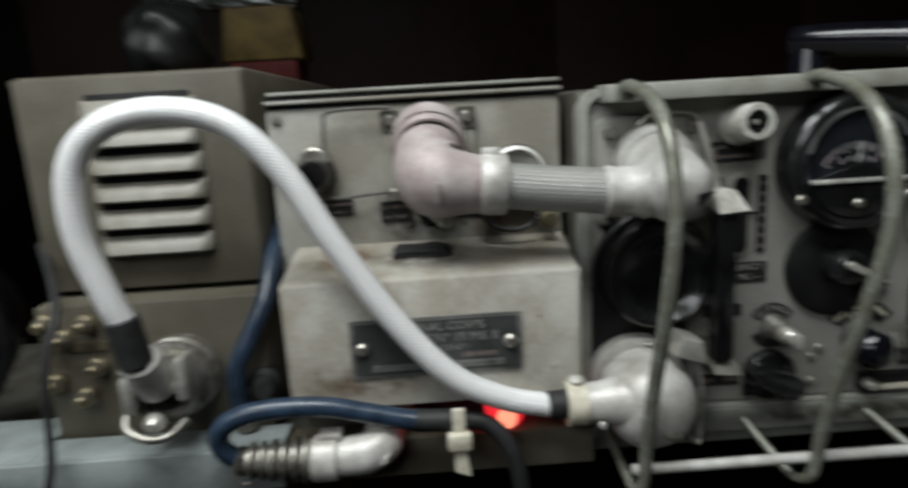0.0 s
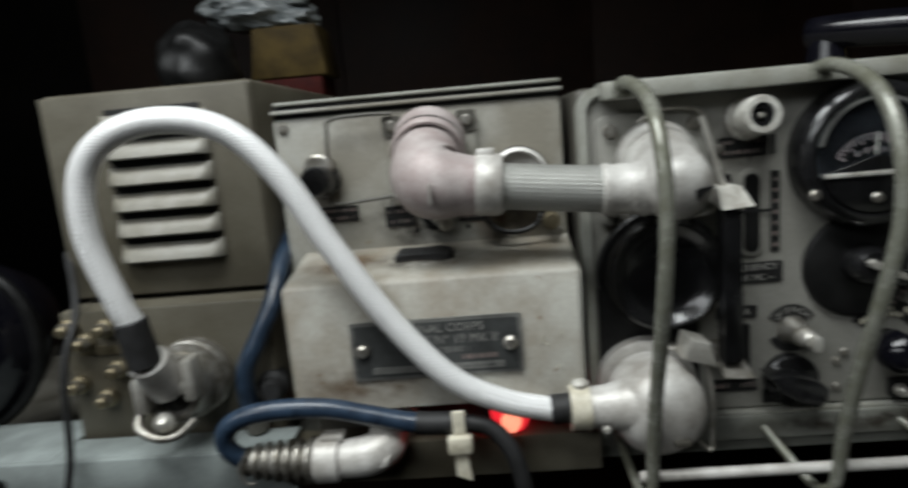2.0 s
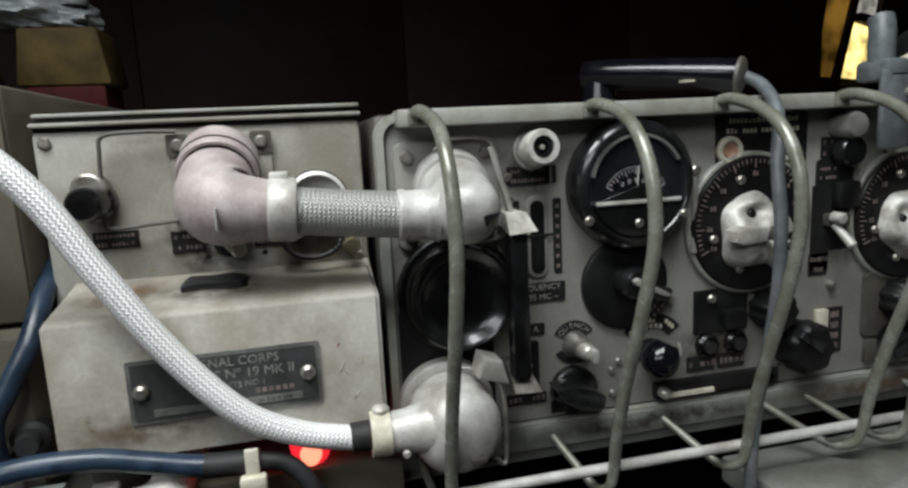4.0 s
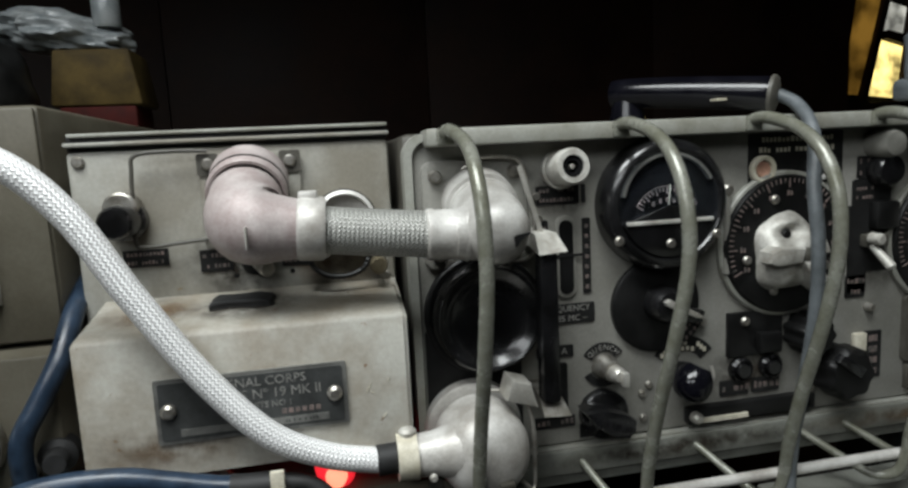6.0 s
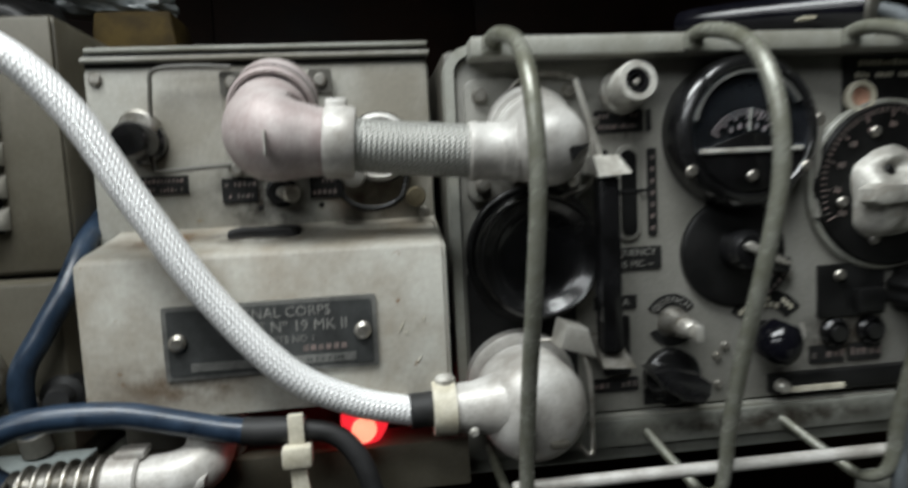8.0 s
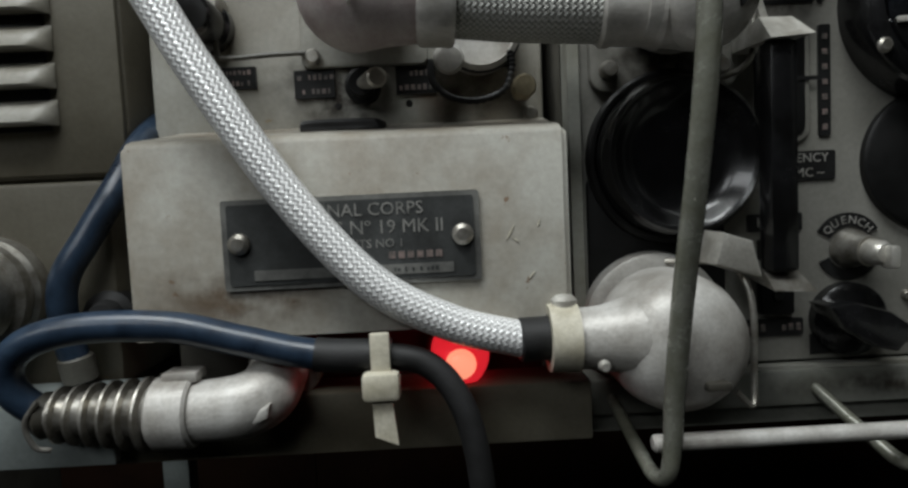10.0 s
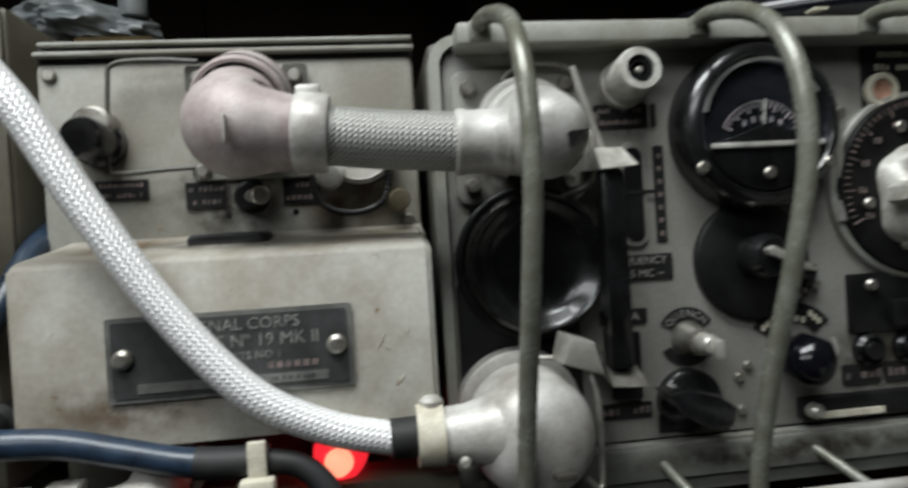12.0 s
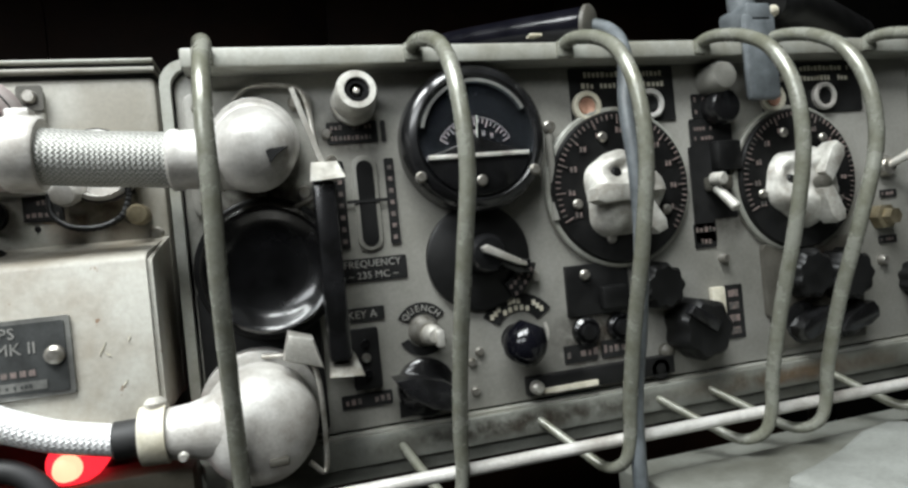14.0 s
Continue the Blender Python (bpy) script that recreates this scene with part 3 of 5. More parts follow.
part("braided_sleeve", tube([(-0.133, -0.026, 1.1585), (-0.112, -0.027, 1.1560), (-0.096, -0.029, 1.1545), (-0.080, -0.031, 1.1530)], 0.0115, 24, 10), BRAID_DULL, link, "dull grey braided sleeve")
part("collar", lathe((-0.0835, -0.031, 1.1530), (1, -0.05, -0.03), [(0, 0.010), (0, 0.0120), (0.001, 0.0128), (0.0035, 0.0128), (0.0045, 0.0122), (0.016, 0.0126), (0.020, 0.0140), (0.020, 0.010)], 28), CAST, link)
e2 = part("elbow", lathe((-0.0500, 0.0, 1.1650), (0, -1, -0.30), [(0, 0), (0, 0.0200), (0.012, 0.0200), (0.0125, 0.0180), (0.0145, 0.0180), (0.015, 0.0172), (0.034, 0.0176), (0.044, 0.0165), (0.050, 0.0135), (0.0535, 0.008), (0.0545, 0.0)], 36), CAST, link, "rounded cast alloy plug")
part("neck", lathe((-0.070, -0.0325, 1.1525), (1, 0, 0), [(0, 0), (0, 0.0125), (0.014, 0.0140), (0.020, 0.0140), (0.020, 0)], 28), CAST, e2)
part("moulded_arrow", slab([(-0.0455, 1.1522), (-0.0365, 1.1530), (-0.0410, 1.1500), (-0.0440, 1.1465)], -0.0522, -0.0460), BLACK, e2)
part("moulded_mark", box(-0.1660, -0.1650, -0.0470, -0.0430, 1.1540, 1.1640, 0.0003), CAST, e1)

# ---- radio set ----
RX0, RX1 = -0.089, 0.356
radio = thing("radio_set", (0.13, 0.16, 1.004), "grey-panelled army radio set with black dials on the rack shelf", "radio")
part("case", box(RX0, RX1, 0.004, 0.33, 1.0042, 1.2030, 0.004), RIM, radio, "dark painted metal case")
rim = bmesh.new()
outer, inner = rounded(RX0, RX1, 1.0125, 1.2030, 0.012, 8), rounded(RX0 + 0.0045, RX1 - 0.0045, 1.0195, 1.1990, 0.009, 8)
for a, b_, y0, y1 in ((outer, inner, -0.004, 0.010),):
    vo = [[rim.verts.new((x, y, z)) for x, z in a] for y in (y0, y1)]
    vi = [[rim.verts.new((x, y, z)) for x, z in b_] for y in (y0, y1)]
    for i in range(len(a)):
        k = (i + 1) % len(a)
        rim.faces.new((vo[0][i], vo[0][k], vi[0][k], vi[0][i]))
        rim.faces.new((vo[0][i], vo[1][i], vo[1][k], vo[0][k]))
        rim.faces.new((vi[0][i], vi[0][k], vi[1][k], vi[1][i]))
bmesh.ops.recalc_face_normals(rim, faces=rim.faces)
part("case_rim", rim, RAIL, radio)
panel = part("front_panel", slab(rounded(RX0 + 0.0055, RX1 - 0.0055, 1.0205, 1.1980, 0.008, 8), 0.0, 0.005, 0.001), PANEL, radio, "grey painted front panel")
part("panel_shadow_gap", slab(rounded(RX0 + 0.0040, RX1 - 0.0040, 1.0190, 1.1995, 0.009, 8), 0.0035, 0.0045), BLACK, radio)
part("top_rail", box(-0.078, RX1 - 0.002, -0.016, 0.004, 1.1955, 1.2045, 0.0012), RAIL, radio, "pale painted top rail")
part("base_face", box(-0.086, RX1 + 0.004, -0.006, 0.003, 1.0040, 1.0180, 0.001), SHELF, radio)


def label_plate(x0, x1, z0, z1, words=None, size=0.0045, rows=1, seed=1, y=0.0):
    lab = part("label_plate", slab(rounded(x0, x1, z0, z1, min(0.0008, (z1 - z0) / 3), 2), y - 0.0009, y), LABEL, panel)
    if words:
        for i, w in enumerate(words):
            lettering(w, (x0 + x1) / 2, y - 0.0010, z1 - (i + 0.5) * (z1 - z0) / len(words), size, lab)
    elif rows:
        strokes(text_rows(x0, x1, z0, z1, rows, seed), y - 0.0009, lab)
    return lab


def arc_label(cx, cz, r0, r1, a0, a1):
    return part("arc_label", slab(fan(cx, cz, r0, r1, a0, a1), -0.0009, 0.0), LABEL, panel)


def arc_words(text, cx, cz, r, a0, a1, size, lab):
    for i, ch in enumerate(text):
        a = a0 + (a1 - a0) * i / (len(text) - 1)
        lettering(ch, cx + r * math.cos(radians(a)), -0.0010, cz + r * math.sin(radians(a)), size, lab, a - 90, "letter")


def pointer_knob(x, z, r, angle, parent, height=0.016, material=None, tip=1.35, name="pointer_knob"):
    """A round skirted knob with a raised grip that ends in a pointer."""
    material = material or BAKELITE
    k = part(name, lathe((x, 0, z), (0, -1, 0), [(0, 0), (0, r), (height * 0.25, r), (height * 0.33, r * 0.86), (height * 0.36, 0)], 28), material, parent)
    bm = bmesh.new()
    a = radians(angle)
    shape = [(tip, 0), (0.75, 0.36), (-0.2, 0.5), (-0.8, 0.38), (-0.92, 0), (-0.8, -0.38), (-0.2, -0.5), (0.75, -0.36)]
    pts = [(x + r * (u * math.cos(a) - v * math.sin(a)), z + r * (u * math.sin(a) + v * math.cos(a))) for u, v in shape]
    slab(pts, -height, -height * 0.3, r * 0.10, bm)
    part("grip", bm, material, k)
    return k


def fluted_knob(x, z, r, height, parent, name="fluted_knob", material=None, flutes=9):
    bm = bmesh.new()
    n = flutes * 8
    rings = []
    for h, s in ((0, 0.9), (height * 0.15, 1.0), (height * 0.85, 0.97), (height, 0.82)):
        rings.append([bm.verts.new((x + r * s * (1 + 0.07 * math.cos(flutes * a)) * math.cos(a), -h, z + r * s * (1 + 0.07 * math.cos(flutes * a)) * math.sin(a))) for a in (2 * math.pi * i / n for i in range(n))])
    for lo, hi in zip(rings, rings[1:]):
        for i in range(n):
            bm.faces.new((lo[i], lo[(i + 1) % n], hi[(i + 1) % n], hi[i]))
    bm.faces.new(rings[-1]), bm.faces.new(rings[0][::-1])
    bmesh.ops.recalc_face_normals(bm, faces=bm.faces)
    return part(name, bm, material or BLACK, parent)


# upper left: plug flange, screws, jack
flange = part("connector_flange", slab(rounded(-0.0800, -0.0225, 1.1300, 1.1880, 0.006), -0.003, 0.0, 0.0008), PANEL, panel)
for x, z in ((-0.073, 1.180), (-0.030, 1.181), (-0.073, 1.138), (-0.030, 1.138)):
    screw("flange_screw", x, -0.003, z, 0.0036, flange, out=0.004)
part("wire_bail", tube([(-0.058, -0.004, 1.183), (-0.050, -0.006, 1.1885), (-0.034, -0.007, 1.1885), (-0.0265, -0.008, 1.184), (-0.0235, -0.012, 1.165), (-0.0225, -0.016, 1.145), (-0.026, -0.014, 1.135), (-0.036, -0.006, 1.131)], 0.0011, 8, 8), STEEL, flange, "bent wire bail")
part("bail_strip", slab([(-0.0330, 1.1835), (-0.0310, 1.1840), (-0.0195, 1.1470), (-0.0220, 1.1460)], -0.022, -0.0205), CHROME, flange)
screw("panel_screw", -0.0165, 0, 1.1660, 0.0026, panel)
screw("panel_screw", -0.0155, 0, 1.1530, 0.0026, panel)
jack = part("phone_jack", lathe((-0.0025, 0.0, 1.1800), (0.0, -1, 0.10), [(0, 0), (0, 0.0110), (0.004, 0.0110), (0.005, 0.0098), (0.020, 0.0098), (0.022, 0.0088), (0.022, 0.0060), (0.010, 0.0055), (0.010, 0)], 28), ALLOY_KNOB, panel, "pale jack with a black hole")
part("jack_insert", lathe((-0.0025, -0.008, 1.1808), (0.0, -1, 0.10), [(0, 0), (0, 0.0064), (0.0125, 0.0064), (0.0125, 0.0034), (0.006, 0.003), (0.006, 0)], 20), BAKELITE, jack)
part("jack_tip", lathe((-0.0025, -0.016, 1.1816), (0.0, -1, 0.10), [(0, 0), (0, 0.0016), (0.004, 0.0014), (0.0045, 0)], 10), CHROME, jack)
label_plate(-0.0165, 0.0085, 1.1610, 1.1715, rows=2, seed=21)
label_plate(0.0100, 0.0125, 1.1610, 1.1715, rows=0)
part("grime_shade", upright_patch(-0.0260, 0.0160, 1.1520, 1.1790, -0.0006), GRIME_SHADE, panel)
# this film also paints the shade that falls below the elbow plug
part("grime_shade", upright_patch(-0.0880, -0.0200, 1.1120, 1.1700, -0.0036), GRIME_SHADE, panel)
part("grime_shade", upright_patch(0.0840, 0.1480, 1.0260, 1.0700, -0.0006), GRIME_SHADE, panel)
part("grime_shade", upright_patch(0.1780, 0.2360, 1.0880, 1.1600, -0.0006), GRIME_SHADE, panel)
part("grime_shade", upright_patch(0.2200, 0.3100, 1.0250, 1.1000, -0.0042), GRIME_SHADE, panel)
part("grime_shade", upright_patch(-0.0300, 0.1700, 1.0045, 1.0190, -0.0066), GRIME_SHADE, panel)
part("grime_shade", upright_patch(0.1300, 0.3450, 1.0045, 1.0190, -0.0069), RUST, panel)
# drop lever slot
slot = part("slot_frame", slab(rounded(-0.0062, 0.0060, 1.1075, 1.1545, 0.0058), -0.0016, 0.0, 0.0005), PANEL, panel)
part("slot_hole", slab(rounded(-0.0042, 0.0040, 1.1100, 1.1520, 0.0040), -0.0021, -0.0016), BLACK, slot)
part("index_mark", box(-0.0100, 0.0100, -0.0024, -0.0021, 1.1312, 1.1328), LABEL, slot)
for x0, seed in ((-0.0150, 31), (0.0100, 32)):
    lab = label_plate(x0, x0 + 0.0048, 1.1095, 1.1525, rows=0)
    strokes([(x0 + 0.0014, x0 + 0.0034, 1.1120 + i * 0.0058, 1.1142 + i * 0.0058) for i in range(7)], -0.0009, lab)
label_plate(-0.0175, 0.0165, 1.0925, 1.1040, ["FREQUENCY", "~ 235 MC ~"], 0.0050)
label_plate(-0.0190, 0.0030, 1.0730, 1.0800, ["KEY A"], 0.0054)
key = part("key_block", slab(rounded(-0.0150, -0.0015, 1.0400, 1.0700, 0.001, 2), -0.003, 0.0, 0.0005), BLACK, panel)
for z in (1.0625, 1.0555, 1.0475):
    part("contact", lathe((-0.0083, -0.003, z), (0, -1, 0), [(0, 0), (0, 0.0024), (0.0012, 0.002), (0.0012, 0)], 12), BAKELITE if z != 1.0555 else STEEL, key)
label_plate(-0.0220, 0.0030, 1.0310, 1.0380, rows=1, seed=41)
# carrying handle
handle = part("pull_handle", box(-0.0275, -0.0175, -0.036, -0.026, 1.0610, 1.1400, 0.002), BAKELITE, panel, "black pull handle on nickel posts")
for z0, z1, flip in ((1.1395, 1.1490, 1), (1.0555, 1.0620, -1)):
    post = bmesh.new()
    vs = [post.verts.new(p) for p in ((-0.0285, -0.039, z0), (-0.0135, -0.039, z0 + 0.001 * flip), (-0.0155, -0.028, z1), (-0.0270, -0.028, z1), (-0.0250, 0.0, z0 + 0.003), (-0.0150, 0.0, z0 + 0.003), (-0.0160, 0.0, z1), (-0.0240, 0.0, z1))]
    bmesh.ops.convex_hull(post, input=vs)
    part("post", post, STEEL if flip < 0 else ALLOY_KNOB, handle)
# flat black plate on the panel from behind the cap down past the plug
part("black_plate", slab(rounded(-0.0825, -0.0285, 1.0225, 1.0980, 0.004, 4), -0.002, 0.0, 0.0006), BLACK, panel)
# big black cap with a dished face
dome = part("black_cap", lathe((-0.0490, 0.0, 1.1040), (0, -1, 0), [(0, 0), (0, 0.0300), (0.010, 0.0305), (0.016, 0.0295), (0.0175, 0.0280), (0.0165, 0.0258), (0.013, 0.0232), (0.0108, 0.0170), (0.0098, 0.008), (0.0095, 0)], 48), BAKELITE, panel, "large glossy black dished cap")
part("cap_ring", lathe((-0.0490, -0.0005, 1.1040), (0, -1, 0), [(0, 0.0310), (0, 0.0335), (0.004, 0.0335), (0.005, 0.0325), (0.005, 0.0310)], 48), BLACK, dome)
# meter
meter = part("meter", lathe((0.0550, 0.0, 1.1580), (0, -1, 0), [(0, 0), (0, 0.0370), (0.012, 0.0370), (0.015, 0.0360), (0.0175, 0.0335), (0.0180, 0.0310), (0.0165, 0.0295), (0.0140, 0.0290), (0.0140, 0)], 56), BAKELITE, panel, "round black meter with a pale bar")
ring = bmesh.new()
slab(fan(0.0550, 1.1580, 0.0272, 0.0288, 28, 168, 30), -0.0176, -0.0140, bm=ring)
part("bezel_arc", ring, PLATE_EDGE, meter)
part("lower_cover", slab([(x, z) for x, z in fan(0.0550, 1.1580, 0.0001, 0.0288, 198, 342, 24)] , -0.0176, -0.0140, 0.0004), BAKELITE, meter)
part("pale_bar", box(0.0290, 0.0805, -0.0190, -0.0165, 1.1478, 1.1500, 0.0004), ALLOY_KNOB, meter)
scale = bmesh.new()
for i in range(19):
    a = radians(150 - i * 6.7)
    r0, r1 = (0.0165, 0.0205) if i % 3 == 0 else (0.0180, 0.0200)
    w = 0.0004
    slab([(0.0545 + r * math.cos(a) - s * math.sin(a), 1.1475 + r * math.sin(a) + s * math.cos(a)) for r, s in ((r0, -w), (r1, -w), (r1, w), (r0, w))], -0.0146, -0.0141, bm=scale)
slab(fan(0.0545, 1.1475, 0.0205, 0.0210, 30, 150, 24), -0.0146, -0.0141, bm=scale)
for i in range(5):
    x = 0.0455 + i * 0.0042
    box(x, x + 0.0016, -0.0146, -0.0141, 1.1575 + 0.002 * math.sin(i * 0.8), 1.1600 + 0.002 * math.sin(i * 0.8), bm=scale)
part("scale", scale, MARK, meter)
part("needle", slab([(0.0543, 1.1500), (0.0548, 1.1500), (0.0562, 1.1690), (0.0558, 1.1690)], -0.0152, -0.0148), IVORY, meter)
pane = part("pane", lathe((0.0550, -0.0160, 1.1580), (0, -1, 0), [(0, 0), (0, 0.0292), (0.0010, 0.0292), (0.0010, 0)], 40), GLASS, meter)
pane.visible_shadow = False
for x, z in ((0.0245, 1.1400), (0.0550, 1.1365), (0.0830, 1.1400)):
    screw("meter_screw", x, -0.0172, z, 0.0028, meter)
# switch under the meter
sw = part("range_switch", lathe((0.0540, 0.0, 1.0985), (0, -1, 0), [(0, 0), (0, 0.0275), (0.0030, 0.0275), (0.0040, 0.0260), (0.0045, 0)], 44), BLACK, panel, "black disc switch with a pointer knob")
part("hub", lathe((0.0560, -0.0040, 1.1000), (0, -1, 0), [(0, 0), (0, 0.0110), (0.008, 0.0105), (0.012, 0.0080), (0.0125, 0)], 28), BAKELITE, sw)
part("pointer", slab([(0.0510, 1.1035), (0.0540, 1.1050), (0.0735, 1.0945), (0.0735, 1.0925), (0.0690, 1.0935), (0.0520, 1.1012)], -0.0200, -0.0150, 0.0008), CHROME, sw)
part("pointer_body", slab([(0.0500, 1.1020), (0.0540, 1.1065), (0.0760, 1.0950), (0.0770, 1.0890), (0.0700, 1.0890), (0.0520, 1.0975)], -0.0149, -0.0100, 0.0010), BAKELITE, sw)
part("pointer_tip", slab([(0.0590, 1.0960), (0.0600, 1.1010), (0.0790, 1.0950), (0.0760, 1.0890)], -0.0120, -0.0046, 0.0010), BAKELITE, sw)
lab = part("arc_label", slab(fan(0.0560, 1.1000, 0.0190, 0.0285, 300, 345, 12), -0.0060, -0.0048), LABEL, sw)
for r in (0.0265, 0.0222):
    strokes([(0.0560 + r * math.cos(radians(a)) - 0.0008, 0.0560 + r * math.cos(radians(a)) + 0.0008, 1.1000 + r * math.sin(radians(a)) - 0.0011, 1.1000 + r * math.sin(radians(a)) + 0.0011) for a in range(305, 342, 8)], -0.0060, lab)
screw("panel_screw", 0.0835, 0, 1.0855, 0.0030, panel, out=0.005)
# quench control
lab = arc_label(0.0215, 1.0650, 0.0085, 0.0140, 32, 150)
arc_words("QUENCH", 0.0215, 1.0650, 0.0110, 138, 44, 0.0046, lab)
arc_label(0.0215, 1.0650, 0.0085, 0.0128, 205, 335)
q = part("quench_knob", lathe((0.0215, 0.0, 1.0650), (0.12, -1, -0.05), [(0, 0), (0, 0.0078), (0.004, 0.0075), (0.006, 0.0062), (0.012, 0.0058), (0.012, 0)], 24), STEEL, panel, "worn nickel quench knob")
part("end_cap", lathe((0.0229, -0.0120, 1.0644), (0.12, -1, -0.05), [(0, 0), (0, 0.0050), (0.005, 0.0048), (0.007, 0.0034), (0.0075, 0)], 24), CHROME, q)
part("grip", box(0.0235, 0.0275, -0.0225, -0.0160, 1.0585, 1.0670, 0.0012), CHROME, q)
pointer_knob(0.0200, 1.0370, 0.0145, 155, panel, 0.020)
part("knob_plate", box(0.0060, 0.0150, -0.0010, 0.0, 1.0230, 1.0310), LABEL, panel)
# second small switch
lab = arc_label(0.0730, 1.0550, 0.0130, 0.0225, 35, 148)
strokes([(0.0730 + r * math.cos(radians(a)) - 0.0010, 0.0730 + r * math.cos(radians(a)) + 0.0010, 1.0545 + r * math.sin(radians(a)) - 0.0014, 1.0545 + r * math.sin(radians(a)) + 0.0014) for a, r in ((140, 0.019), (132, 0.0185), (124, 0.019), (103, 0.0195), (96, 0.0195), (88, 0.019), (62, 0.0195), (54, 0.019), (46, 0.019), (118, 0.0155), (106, 0.0155), (94, 0.0155), (82, 0.0155), (70, 0.0155))], -0.0009, lab, material=IVORY)
tk = part("teardrop_knob", lathe((0.0710, 0.0, 1.0535), (0, -1, 0), [(0, 0), (0, 0.0085), (0.006, 0.0085), (0.008, 0.0070), (0.009, 0)], 24), BLACK, panel)
part("grip", tube([(0.0660, -0.012, 1.0455), (0.0700, -0.014, 1.0525), (0.0750, -0.014, 1.0625)], 0.0098, 20, 6, radii=lambda t: 0.35 + 0.80 * math.sin(0.35 + 2.5 * t) ** 0.7), DEEP_GLOSS, tk)
part("edge_strip", tube([(0.0790, -0.0170, 1.0510), (0.0815, -0.0175, 1.0570), (0.0810, -0.0165, 1.0630)], 0.0009, 8, 5), CHROME, tk)
for x, z in ((0.0500, 1.0500), (0.0455, 1.0450), (0.0460, 1.0300)):
    screw("panel_screw", x, 0, z, 0.0024, panel)
part("guide_rod", rod((0.0985, -0.004, 1.1130), (0.0985, -0.004, 1.1650), 0.0022, 10), PANEL, panel)
screw("panel_screw", 0.0985, -0.005, 1.1630, 0.0034, panel)


def tuning_dial(cx, cz, seed, turn, wings):
    """Black engraved dial in an alloy ring, with a big cast grip on it."""
    d = part("tuning_dial", lathe((cx, 0, cz), (0, -1, 0), [(0, 0), (0, 0.0415), (0.005, 0.0415), (0.0065, 0.0405), (0.0070, 0.0)], 60), BLACK, panel, "black tuning dial with a pale cast grip")
    part("ring", lathe((cx, 0, cz), (0, -1, 0), [(0, 0.0405), (0, 0.0440), (0.003, 0.0440), (0.004, 0.0430), (0.004, 0.0405)], 60), RAIL, d)
    marks = bmesh.new()
    for i in range(54):
        a = radians(205 - i * 4.6)
        r0 = 0.0340 if i % 5 == 0 else 0.0368
        w = 0.00035
        slab([(cx + r * math.cos(a) - s * math.sin(a), cz + r * math.sin(a) + s * math.cos(a)) for r, s in ((r0, -w), (0.0395, -w), (0.0395, w), (r0, w))], -0.0074, -0.0069, bm=marks)
    rnd = random.Random(seed)
    for i in range(0, 54, 5):
        a = radians(205 - i * 4.6)
        for s in (-0.0014, 0.0008):
            x, z = cx + 0.0308 * math.cos(a) + s, cz + 0.0308 * math.sin(a)
            box(x, x + 0.0012, -0.0074, -0.0069, z - 0.0016, z + 0.0016 * rnd.uniform(0.6, 1.0), bm=marks)
    part("scale", marks, MARK, d)
    for a in (110, 52, 195, 250, 330):
        screw("dial_screw", cx + 0.0290 * math.cos(radians(a)), -0.0070, cz + 0.0290 * math.sin(radians(a)), 0.0028, d)
    gx, gz = cx - 0.0012, cz - 0.0040
    cast = bmesh.new()
    rings, n, steps = [], 60, 15
    for k in range(steps + 1):
        rho = k / steps
        ring = []
        for i in range(n):
            a = 2 * math.pi * i / n
            b = a - radians(turn)
            edge = 0.0232 * (1 + 0.07 * math.cos(3 * b) + 0.05 * math.cos(5 * a + seed) + 0.03 * noise.noise(Vector((3 * math.cos(a), 3 * math.sin(a), seed))))
            hollow = math.exp(-(((rho - 0.55) / 0.24) ** 2)) * max(0.0, math.cos(1.5 * b)) ** 1.5
            lump = noise.noise(Vector((2.6 * rho * math.cos(a), 2.6 * rho * math.sin(a), seed * 0.7)))
            h = 0.0165 * (1 - rho**5) * (0.88 + 0.22 * lump) - 0.0080 * hollow
            ring.append(cast.verts.new((gx + edge * rho * math.cos(a), -0.0068 - max(0.0, h), gz + edge * rho * math.sin(a))))
        rings.append(ring)
    for lo_, hi_ in zip(rings[1:], rings[2:]):
        for i in range(n):
            cast.faces.new((lo_[i], lo_[(i + 1) % n], hi_[(i + 1) % n], hi_[i]))
    cast.faces.new(rings[1])
    cast.faces.new(rings[-1][::-1])
    bmesh.ops.delete(cast, geom=rings[0], context="VERTS")
    bmesh.ops.recalc_face_normals(cast, faces=cast.faces)
    g = part("grip", cast, ALLOY_KNOB, d, "pale worn cast dial grip with finger hollows")
    c = Vector((gx, -0.0200, gz))
    for w_ in wings:
        v = Vector((math.cos(radians(w_)), 0, math.sin(radians(w_))))
        part("finger_wing", slab([(c.x + v.x * p - v.z * q, c.z + v.z * p + v.x * q) for p, q in ((0.002, -0.0045), (0.019, -0.0055), (0.0245, -0.0030), (0.0250, 0.0030), (0.020, 0.0052), (0.004, 0.0040))], -0.0265, -0.0150, 0.0022), ALLOY_KNOB, g)
    part("hub_screw", lathe((gx + 0.001, -0.0200, gz), (0, -1, 0), [(0, 0), (0, 0.0046), (0.005, 0.0042), (0.006, 0.0028), (0.006, 0)], 16), RIM, g)
